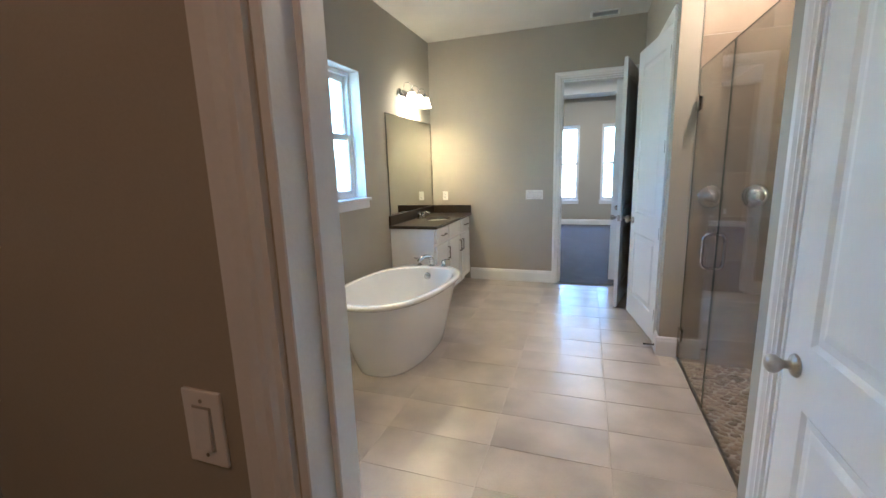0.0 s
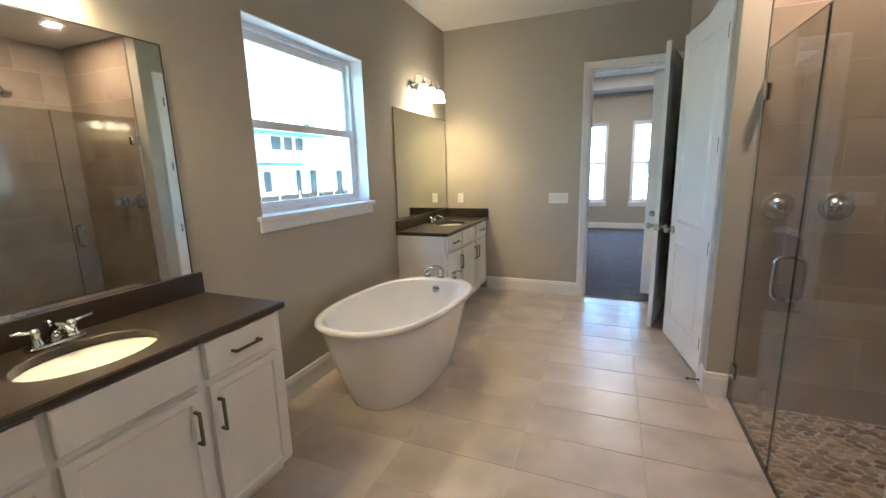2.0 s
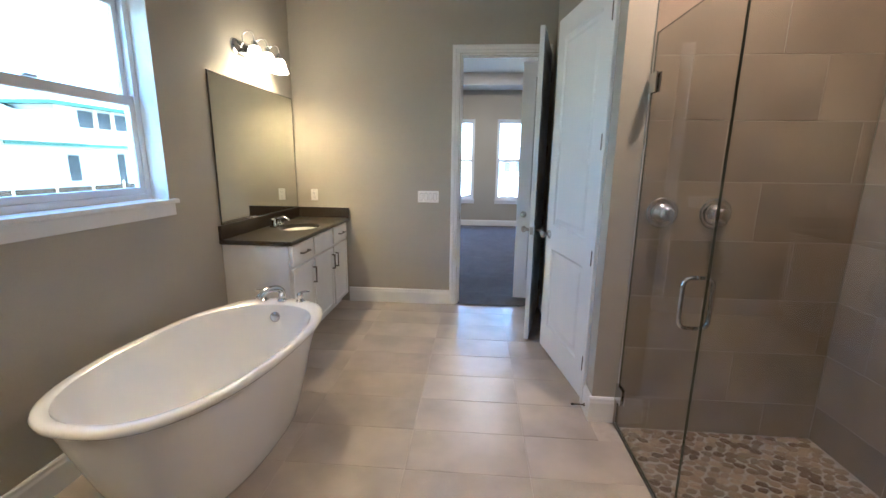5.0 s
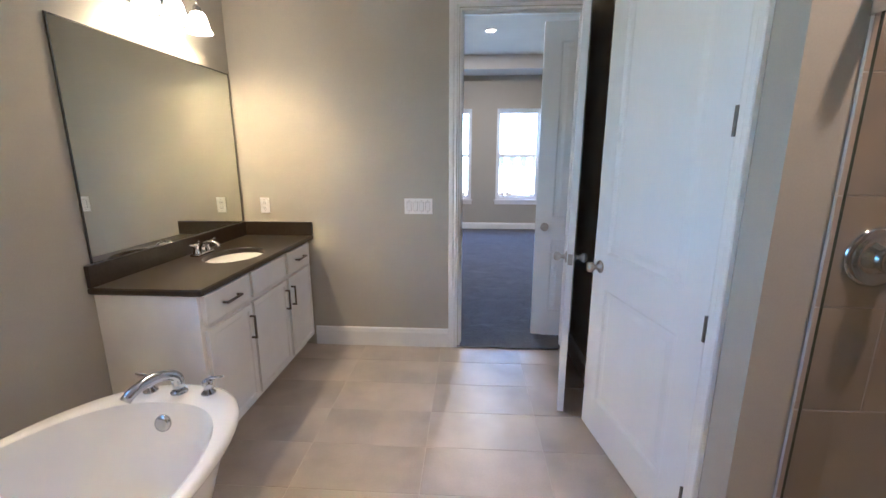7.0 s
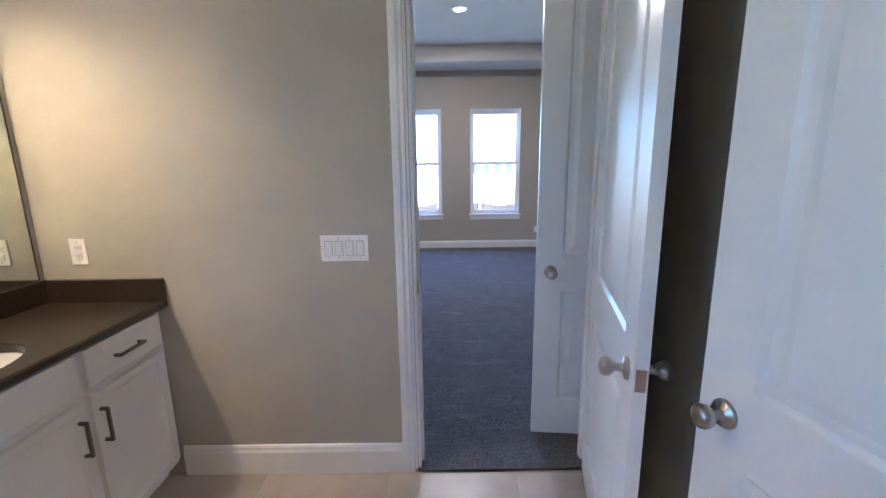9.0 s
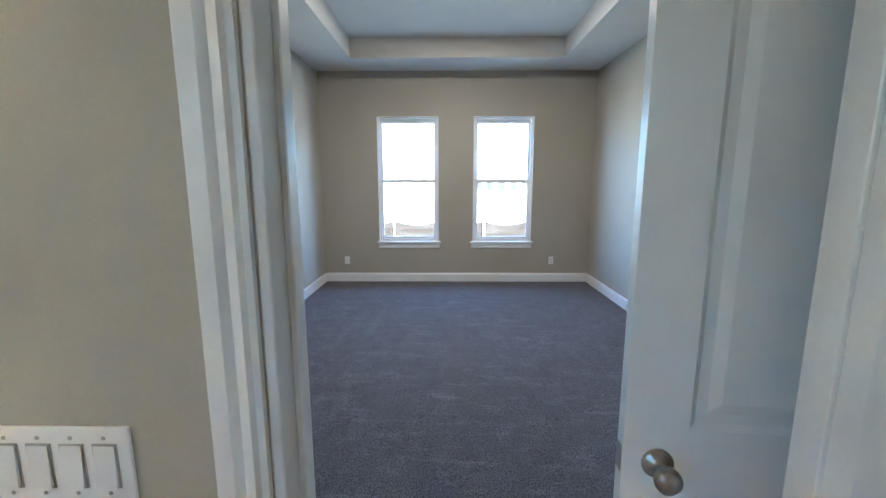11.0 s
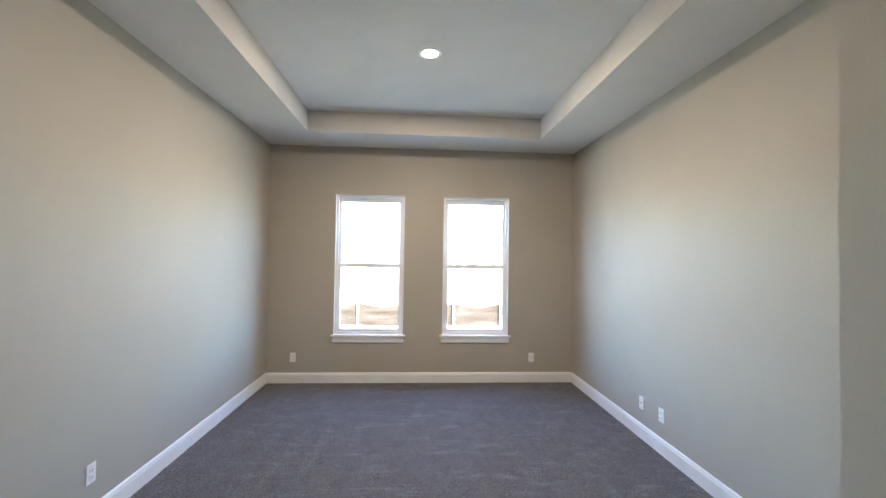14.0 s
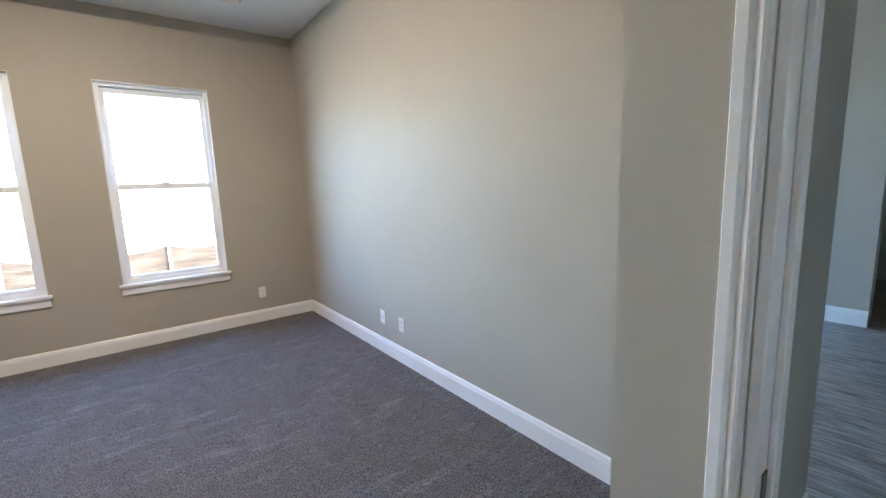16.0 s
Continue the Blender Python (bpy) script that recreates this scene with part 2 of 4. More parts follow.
def lathe(bm, prof, m=Matrix(), n=24):
    """Turns a profile of (radius, height) about the z axis of m."""
    rings = []
    for r, h in prof:
        if r < 1e-6:
            rings.append([bm.verts.new(m @ Vector((0, 0, h)))])
        else:
            rings.append([bm.verts.new(m @ Vector((r * math.cos(2 * math.pi * i / n), r * math.sin(2 * math.pi * i / n), h))) for i in range(n)])
    for a, b in zip(rings, rings[1:]):
        for i in range(n):
            j = (i + 1) % n
            vs = [a[i % len(a)], a[j % len(a)], b[j % len(b)], b[i % len(b)]]
            vs = list(dict.fromkeys(vs))
            if len(vs) > 2:
                bm.faces.new(vs)
    return bm


def tube(bm, pts, radii, n=12):
    """A round bar along points, with a radius at each."""
    pts = [Vector(p) for p in pts]
    rings = []
    ref = None
    for i, p in enumerate(pts):
        d = (pts[min(i + 1, len(pts) - 1)] - pts[max(i - 1, 0)]).normalized()
        if ref is None:
            ref = d.orthogonal().normalized()
        ref = (ref - d * ref.dot(d)).normalized()
        o = d.cross(ref)
        r = radii[i] if isinstance(radii, (list, tuple)) else radii
        rings.append([bm.verts.new(p + r * (math.cos(2 * math.pi * k / n) * ref + math.sin(2 * math.pi * k / n) * o)) for k in range(n)])
    for a, b in zip(rings, rings[1:]):
        for k in range(n):
            bm.faces.new((a[k], a[(k + 1) % n], b[(k + 1) % n], b[k]))
    bm.faces.new(rings[0][::-1])
    bm.faces.new(rings[-1])
    return bm


def extrude_profile(bm, prof, a, b, out):
    """A moulding: (offset, height) points swept from a to b along the floor plan, standing off in direction out."""
    a, b, out = Vector(a), Vector(b), Vector(out)
    ra = [bm.verts.new(a + out * o + Vector((0, 0, h))) for o, h in prof]
    rb = [bm.verts.new(b + out * o + Vector((0, 0, h))) for o, h in prof]
    k = len(prof)
    for i in range(k):
        bm.faces.new((ra[i], ra[(i + 1) % k], rb[(i + 1) % k], rb[i]))
    bm.faces.new(ra)
    bm.faces.new(rb[::-1])
    return bm


def wall(name, axis, at, thick, a0, a1, z0, z1, holes=(), mat=None):
    """A wall whose face lies at x or y = at, with openings (a0, a1, z0, z1) through its thickness."""
    bm = bmesh.new()
    ca = sorted({a0, a1, *[h[0] for h in holes], *[h[1] for h in holes]})
    cz = sorted({z0, z1, *[h[2] for h in holes], *[h[3] for h in holes]})
    lo, hi = sorted((at, at + thick))
    cache = {}

    def v(i, j, s):
        if (i, j, s) not in cache:
            d = hi if s else lo
            cache[i, j, s] = bm.verts.new((d, ca[i], cz[j]) if axis == "x" else (ca[i], d, cz[j]))
        return cache[i, j, s]

    def solid(i, j):
        if not (0 <= i < len(ca) - 1 and 0 <= j < len(cz) - 1):
            return False
        ma, mz = (ca[i] + ca[i + 1]) / 2, (cz[j] + cz[j + 1]) / 2
        return not any(h[0] < ma < h[1] and h[2] < mz < h[3] for h in holes)

    for i in range(len(ca) - 1):
        for j in range(len(cz) - 1):
            if not solid(i, j):
                continue
            for s in (0, 1):
                bm.faces.new((v(i, j, s), v(i + 1, j, s), v(i + 1, j + 1, s), v(i, j + 1, s)))
            for di, dj, p, q in ((-1, 0, (i, j), (i, j + 1)), (1, 0, (i + 1, j), (i + 1, j + 1)), (0, -1, (i, j), (i + 1, j)), (0, 1, (i, j + 1), (i + 1, j + 1))):
                if not solid(i + di, j + dj):
                    bm.faces.new((v(*p, 0), v(*q, 0), v(*q, 1), v(*p, 1)))
    return tagged(part(name, bm, mat or WALL), "greige painted drywall wall", "wall", kind="structure")


# ---- plan ----
XL = -1.61            # bathroom west wall
XP = 0.900            # bathroom east wall plane
YN0, YN1 = 0.42, 0.535  # wall of the first doorway
YF0, YF1 = 5.265, 5.38  # wall between bathroom and bedroom
YS0, YS1 = 1.605, 3.345  # shower, near and far tiled faces
XG, XSB = 1.035, 2.09  # shower glass, shower back face
XBL, XBR, YB = -1.557, 2.378, 10.827
XV, YV = 1.430, 6.510  # entry wall of the bedroom and its outside corner
H, HT = 3.03, 3.266
DH = 2.44
T = 0.115
TE = 0.085            # entry wall of the bedroom
CARP = 0.012

# walls
wall("wall_bath_west", "x", XL, -0.2, -1.8, YF0, -0.5, 3.4, [(2.308, 3.482, 1.215, 2.335)])
wall("wall_entry", "y", YN0, T, XL, XP, 0, H, [(0.0, 0.83, 0, DH)])
wall("wall_bath_east", "x", XP, T, -2.45, YS0, 0, H, [(0.6, 1.415, 0, DH)])
# unseen closet walls, spaced to set how much daylight bounces back
wall("wall_closet_south", "y", -2.3, -0.15, -0.85, XP, 0, H)
wall("wall_closet_west", "x", -0.75, -0.1, -2.3, YN0, 0, H)
wall("wall_shower_near", "y", YS0 - 0.012, -T, XP + T, XSB + T, -0.1, H)
wall("wall_shower_back", "x", XSB + 0.012, T, YS0 - 0.012, YF0, -0.1, H)
wall("wall_shower_far", "y", YS1 + 0.012, T, XP, XSB + 0.012, -0.1, H)
wall("wall_toilet_room", "x", XP, T, YS1 + 0.012 + T, YF0, 0, H, [(3.560, 4.385, 0, DH)])
wall("wall_bedroom_south", "y", YF0, T, XL - 0.2, 2.12, 0, 3.4, [(0.033, 0.86, 0, DH)])
wall("wall_bedroom_west", "x", XBL, -0.3, YF1, YB, -0.5, 3.4)
wall("wall_bedroom_north", "y", YB, 0.2, XBL - 0.3, XBR, -0.5, 3.4, [(-0.732, 0.152, 0.618, 2.415), (0.653, 1.518, 0.618, 2.415)])
wall("wall_bedroom_east", "x", XBR, 0.085, YV - 0.08, 11.0, 0, 3.4)
wall("wall_bedroom_entry", "x", XV, TE, YF1, YV, 0, 3.4, [(5.425, 6.297, 0, DH)])
wall("wall_hall_north", "y", YV, -0.08, XV + TE, XBR, 0, 3.4)
wall("wall_hall_corner", "y", YV, -0.08, XBR + 0.085, 2.75, 0, 3.4)
wall("wall_hall_south", "y", 4.9, -T, 2.12, 8.7, 0, 3.4)
wall("wall_hall_west", "x", 2.12, -T, 4.9, YF0, 0, 3.4)
wall("wall_great_room_east", "x", 5.95, 0.2, 6.63, 11.0, 0, 3.4)
wall("wall_great_room_far", "x", 8.5, 0.2, 4.9, 11.2, 0, 3.4)
# its opening is out of view, added to let daylight into the hall
wall("wall_great_room_north", "y", 11.0, 0.2, 2.46, 8.7, 0, 3.4, [(3.9, 5.75, 0.1, 2.9)])
wall("wall_great_room_header", "x", 5.95, 0.2, 4.9, 6.63, 2.45, 3.4)

# floors
def floor_slab(name, x0, x1, y0, y1, z0, z1, mat, label):
    bm = bmesh.new()
    add_box(bm, x0, x1, y0, y1, z0, z1)
    return tagged(part(name, bm, mat), label, "floor", kind="structure")


floor_bath = floor_slab("floor_bath", XL, XG + 0.01, YN0 - 0.02, 5.25, -0.15, -0.0018, GROUT, "large-format greige porcelain tile floor with pale grout")
floor_toilet = floor_slab("floor_toilet_room", XG + 0.01, XSB, YS1 + T + 0.012, 5.25, -0.15, -0.004, TILE, "greige tiled floor of the toilet room")
floor_shower = floor_slab("floor_shower", XG + 0.012, XSB + 0.012, YS0 - 0.012, YS1 + 0.012, -0.15, -0.034, GROUT, "pebble mosaic shower floor in beige and brown")
# floor out of view, made dark so that less daylight bounces up
tagged(floor_slab("floor_closet", -0.85, XP, -2.45, YN0 - 0.02, -0.15, 0.008, CARPET, "unseen dark closet carpet, added to cut bounced daylight"), category="carpet", kind="structure")
floor_closet = floor_slab("floor_closet_side", XG + 0.01, XSB, -1.8, YS0 - 0.14, -0.15, -0.004, TILE, "greige tiled floor")
floor_hall = floor_slab("floor_hall", XV + 0.05, 8.7, 4.7, 11.0, -0.15, -0.006, GROUT, "grey wood plank floor of the hall")

# carpet: a fine, uneven pile
bm = bmesh.new()
nx, ny = 80, 110
gx = [XBL + (XBR - XBL) * i / nx for i in range(nx + 1)]
gy = [5.25 + (YB - 5.25) * j / ny for j in range(ny + 1)]
grid = [[bm.verts.new((x, y, CARP + 0.003 * noise.noise((x * 9, y * 9, 0)) + 0.0015 * noise.noise((x * 40, y * 40, 3)))) for y in gy] for x in gx]
for i in range(nx):
    for j in range(ny):
        cx, cy = (gx[i] + gx[i + 1]) / 2, (gy[j] + gy[j + 1]) / 2
        if cy < YV - T and cx > XV + 0.06:
            continue
        if cy < YF1 and not 0.02 < cx < 0.88:
            continue
        bm.faces.new((grid[i][j], grid[i + 1][j], grid[i + 1][j + 1], grid[i][j + 1]))
bmesh.ops.delete(bm, geom=[v for v in bm.verts if not v.link_faces], context="VERTS")
tagged(part("floor_bedroom", bm, CARPET, smooth=True), "dark grey-brown cut pile carpet with vacuum tracks", "carpet", kind="structure")
floor_slab("floor_bedroom_base", XBL - 0.1, XBR + 0.1, 5.26, YB + 0.1, -0.15, -0.02, GROUT, "concrete slab under the carpet")

# ceilings
bm = bmesh.new()
add_box(bm, XL - 0.1, XSB + 0.1, -2.5, YF0 + 0.05, H, H + 0.12)
tagged(part("ceiling_bath", bm, CEIL), "pale matte painted bathroom ceiling", "ceiling", kind="structure")
bm = bmesh.new()
TX0, TX1, TY0, TY1 = -0.945, 1.745, 7.13, 10.210
ox0, ox1, oy0, oy1 = XBL - 0.1, XBR + 0.1, YF1 - 0.05, YB + 0.1
lo_o = [bm.verts.new(p) for p in ((ox0, oy0, H), (ox1, oy0, H), (ox1, oy1, H), (ox0, oy1, H))]
lo_i = [bm.verts.new(p) for p in ((TX0, TY0, H), (TX1, TY0, H), (TX1, TY1, H), (TX0, TY1, H))]
hi_i = [bm.verts.new((v.co.x, v.co.y, HT)) for v in lo_i]
hi_o = [bm.verts.new((v.co.x, v.co.y, HT + 0.12)) for v in lo_o]
for k in range(4):
    q = (k + 1) % 4
    bm.faces.new((lo_o[k], lo_o[q], lo_i[q], lo_i[k]))
    bm.faces.new((lo_i[k], lo_i[q], hi_i[q], hi_i[k]))
    bm.faces.new((lo_o[k], lo_o[q], hi_o[q], hi_o[k]))
bm.faces.new(hi_i)
bm.faces.new(hi_o)
tagged(part("ceiling_bedroom", bm, CEIL), "pale painted tray ceiling with a raised centre", "ceiling", kind="structure")
bm = bmesh.new()
add_box(bm, XBR + 0.1, 8.7, 4.7, 11.2, H, H + 0.1)
add_box(bm, XV + 0.05, XBR + 0.1, 4.7, YF1 - 0.05, H, H + 0.1)
tagged(part("ceiling_hall", bm, CEIL), "pale painted hall ceiling", "ceiling", kind="structure")
bm = bmesh.new()
add_box(bm, XG - 0.02, XSB + 0.01, YS0 - 0.01, YS1 + 0.01, 2.84, H - 0.002)
tagged(part("ceiling_shower", bm, CEIL), "lowered painted ceiling over the shower", "ceiling", kind="structure")

# baseboards
BASE = [(0, 0), (0.016, 0), (0.016, 0.105), (0.012, 0.118), (0.011, 0.128), (0.006, 0.136), (0, 0.138)]


def baseboard(a, b, out, z=0.0, tall=1.1):
    bm = bmesh.new()
    tall = 0.94 if z else tall
    extrude_profile(bm, [(o, h * tall) for o, h in BASE], (*a, z), (*b, z), (*out, 0))
    return tagged(part("baseboard", bm, WHITE), "white painted wooden baseboard", "baseboard", kind="structure")


baseboard((XL, 1.86), (XL, 3.93), (1, 0))
baseboard((-1.10, YF0), (-0.043, YF0), (0, -1))
baseboard((XP - 0.016, YS1 + 0.012), (XG - 0.012, YS1 + 0.012), (0, -1))
baseboard((XP, YS1 + 0.010), (XP, 3.484), (-1, 0))
baseboard((XP, 1.491), (XP, YS0 - 0.002), (-1, 0))
baseboard((XP, 4.461), (XP, YF0), (-1, 0))
baseboard((XL, YN0), (-0.076, YN0), (0, -1))
baseboard((XBL, YF1), (XBL, YB), (1, 0), CARP)
baseboard((XBL + 0.016, YB), (XBR - 0.016, YB), (0, -1), CARP)
baseboard((XBR, YV), (XBR, YB), (-1, 0), CARP)
baseboard((XV + 0.016, YV), (XBR - 0.016, YV), (0, 1), CARP)
baseboard((XV, 6.346), (XV, YV + 0.016), (-1, 0), CARP)
baseboard((XBL + 0.016, YF1), (-0.043, YF1), (0, 1), CARP)
baseboard((XV + T, YV - 0.08), (2.75, YV - 0.08), (0, -1))
baseboard((5.95, 6.63), (5.95, 11.0), (-1, 0))

# casings: three-stepped moulding round a doorway
CAS = [(0, 0.0), (0.010, 0.0), (0.010, 0.010), (0.016, 0.016), (0.013, 0.030), (0.019, 0.042), (0.019, 0.066), (0.014, 0.070), (0, 0.070)]


def casing(name, axis, at, sign, a0, a1, top, sides="lr", narrow=1.0):
    """Mouldings on the wall plane x or y = at, round the opening a0 to a1, standing off to sign."""
    t = thing(name, 0, 0, 0, "white painted stepped door casing", "door casing", kind="structure")

    def put(bm, pts):
        k = len(CAS)
        rings = []
        for f in pts:
            rings.append([bm.verts.new(f(o, w * narrow)) for o, w in CAS])
        for r0, r1 in zip(rings, rings[1:]):
            for i in range(k):
                bm.faces.new((r0[i], r0[(i + 1) % k], r1[(i + 1) % k], r1[i]))
        bm.faces.new(rings[0])
        bm.faces.new(rings[-1][::-1])

    def xyz(a, o, z):
        return (at + sign * o, a, z) if axis == "x" else (a, at + sign * o, z)

    g = 0.005
    if "l" in sides:
        bm = bmesh.new()
        put(bm, [lambda o, w: xyz(a0 - g - w, o, 0.0), lambda o, w: xyz(a0 - g - w, o, top + g + w)])
        part("casing_side", bm, WHITE, t)
    if "r" in sides:
        bm = bmesh.new()
        put(bm, [lambda o, w: xyz(a1 + g + w, o, 0.0), lambda o, w: xyz(a1 + g + w, o, top + g + w)])
        part("casing_side", bm, WHITE, t)
    bm = bmesh.new()
    lw = (lambda w: w) if "l" in sides else (lambda w: 0)
    rw = (lambda w: w) if "r" in sides else (lambda w: 0)
    put(bm, [lambda o, w: xyz(a0 - g * ("l" in sides) - lw(w), o, top + g + w), lambda o, w: xyz(a1 + g * ("r" in sides) + rw(w), o, top + g + w)])
    part("casing_head", bm, WHITE, t)
    return t


def jamb(axis, at0, at1, a0, a1, top, stop=None):
    """White boards that line an opening through a wall, with door stops."""
    t = thing("door_jamb", 0, 0, 0, "white painted wooden door jamb", "door jamb", kind="structure")

    def bx(p0, p1, q0, q1, z0, z1):
        return rbox(*((p0, p1, q0, q1) if axis == "x" else (q0, q1, p0, p1)), z0, z1, 0.002, 1)

    w = 0.014
    part("jamb_side", bx(at0 - 0.002, at1 + 0.002, a0 - 0.002, a0 + w, 0.0, top), WHITE, t)
    part("jamb_side", bx(at0 - 0.002, at1 + 0.002, a1 - w, a1 + 0.002, 0.0, top), WHITE, t)
    part("jamb_head", bx(at0 - 0.002, at1 + 0.002, a0 + w, a1 - w, top - w, top + 0.002), WHITE, t)
    if stop is not None:
        part("door_stop_strip", bx(stop, stop + 0.035, a0 + w, a0 + w + 0.011, 0.0, top - w), WHITE, t)
        part("door_stop_strip", bx(stop, stop + 0.035, a1 - w - 0.011, a1 - w, 0.0, top - w), WHITE, t)
        part("door_stop_strip", bx(stop, stop + 0.035, a0 + w + 0.011, a1 - w - 0.011, top - w - 0.011, top - w), WHITE, t)
    return t


casing("door_casing_1", "y", YN0, -1, 0.0, 0.83, DH)
jamb("y", YN0, YN1, 0.0, 0.83, DH, YN0 + 0.05)
casing("door_casing_2", "x", XP, -1, 0.6, 1.415, DH)
jamb("x", XP, XP + T, 0.6, 1.415, DH)
casing("door_casing_3", "x", XP, -1, 3.560, 4.385, DH)
jamb("x", XP, XP + T, 3.560, 4.385, DH, XP + 0.045)
casing("door_casing_4", "y", YF0, -1, 0.033, 0.86, DH, "l")
casing("door_casing_4b", "y", YF1, 1, 0.033, 0.86, DH)
jamb("y", YF0, YF1, 0.033, 0.86, DH, YF0 + 0.05)
casing("door_casing_5", "x", XV, -1, 5.425, 6.297, DH, "r", 0.6)
casing("door_casing_5b", "x", XV + TE, 1, 5.425, 6.297, DH, "r", 0.6)
jamb("x", XV, XV + TE, 5.425, 6.297, DH, XV + 0.05)


# ---- doors ----
def knob_bm(side):
    m = pose(0, 0, 0, -90 * side, 0, 0)
    bm = bmesh.new()
    lathe(bm, [(0, 0.0), (0.032, 0.0), (0.0325, 0.004), (0.029, 0.009), (0.014, 0.012), (0.0115, 0.02), (0.0115, 0.03), (0.017, 0.036), (0.0245, 0.045), (0.0268, 0.055), (0.0245, 0.064), (0.017, 0.070), (0.008, 0.0725), (0, 0.073)], m, 24)
    return bm


def door(name, hx, hy, width, angle, label, hinge_side=1, height=2.415, z=0.012, hinges=4, low=0.0):
    """A two-panel leaf from its hinge edge along its own x axis; y is its thickness."""
    t = thing(name, hx, hy, z, label, "door", kind="structure", rz=angle)
    th, st = 0.035, 0.127
    us = [0, st, width - st, width]
    zs = [0, 0.205, 0.815 - low, 0.992 - low, height - 0.135, height]
    bm = bmesh.new()
    vv = {(i, j, s): bm.verts.new((us[i], th / 2 * s, zs[j])) for i in range(4) for j in range(6) for s in (-1, 1)}
    panels = []
    for s in (-1, 1):
        for i in range(3):
            for j in range(5):
                f = bm.faces.new((vv[i, j, s], vv[i + 1, j, s], vv[i + 1, j + 1, s], vv[i, j + 1, s]))
                if i == 1 and j in (1, 3):
                    panels.append(f)
    for i in range(3):
        for j in (0, 5):
            bm.faces.new((vv[i, j, -1], vv[i + 1, j, -1], vv[i + 1, j, 1], vv[i, j, 1]))
    for j in range(5):
        for i in (0, 3):
            bm.faces.new((vv[i, j, -1], vv[i, j + 1, -1], vv[i, j + 1, 1], vv[i, j, 1]))
    bmesh.ops.recalc_face_normals(bm, faces=bm.faces)
    bmesh.ops.inset_individual(bm, faces=panels, thickness=0.018, depth=-0.009)
    part("leaf", bm, DOORW, t)
    for z0, z1 in ((zs[1], zs[2]), (zs[3], zs[4])):
        b2 = bmesh.new()
        for s in (-1, 1):
            o = [(us[1] + 0.03, z0 + 0.03), (us[2] - 0.03, z0 + 0.03), (us[2] - 0.03, z1 - 0.03), (us[1] + 0.03, z1 - 0.03)]
            i_ = [(a + (0.028 if a < width / 2 else -0.028), c + (0.028 if c < (z0 + z1) / 2 else -0.028)) for a, c in o]
            ov = [b2.verts.new((a, s * (th / 2 - 0.010), c)) for a, c in o]
            iv = [b2.verts.new((a, s * (th / 2 - 0.0025), c)) for a, c in i_]
            for k in range(4):
                b2.faces.new((ov[k], ov[(k + 1) % 4], iv[(k + 1) % 4], iv[k]))
            b2.faces.new(iv)
        part("panel", b2, DOORW, t)
    for s in (-1, 1):
        k = part("knob", knob_bm(s), NICKEL, t, "satin nickel round door knob", smooth=True)
        k.matrix_basis = pose(width - 0.07, s * th / 2, 0.915 - low)
    part("latch_plate", rbox(width - 0.001, width + 0.0015, -0.0125, 0.0125, 0.885 - low, 0.945 - low, 0.0005, 1), NICKEL, t, "satin nickel latch plate")
    for q in range(hinges):
        hz = 0.235 + 0.662 * q
        bh = bmesh.new()
        ys = hinge_side * (th / 2 + 0.006)
        lathe(bh, [(0, 0), (0.0065, 0), (0.0065, 0.09), (0, 0.09)], Matrix.Translation((-0.004, ys, hz - 0.045)), 10)
        y0, y1 = sorted((hinge_side * (th / 2 - 0.003), hinge_side * (th / 2 + 0.006)))
        add_box(bh, -0.0045, 0.0015, y0, y1, hz - 0.044, hz + 0.044)
        part("hinge", bh, BRONZE, t, "dark nickel butt hinge")
    return t


door("door_1", XP + 0.0185, 0.617, 0.779, 90, "closed white two-panel door with a satin nickel knob", -1, low=0.035)
door("door_2", 0.914, 3.574, 0.806, 99.7, "white two-panel toilet room door standing ajar", 1)
door("door_3", 0.846, 5.255, 0.842, 256.9, "white two-panel bathroom door standing open", 1)
door("door_4", 1.441, 5.473, 0.803, 174.5, "white two-panel bedroom door standing wide open", 1)


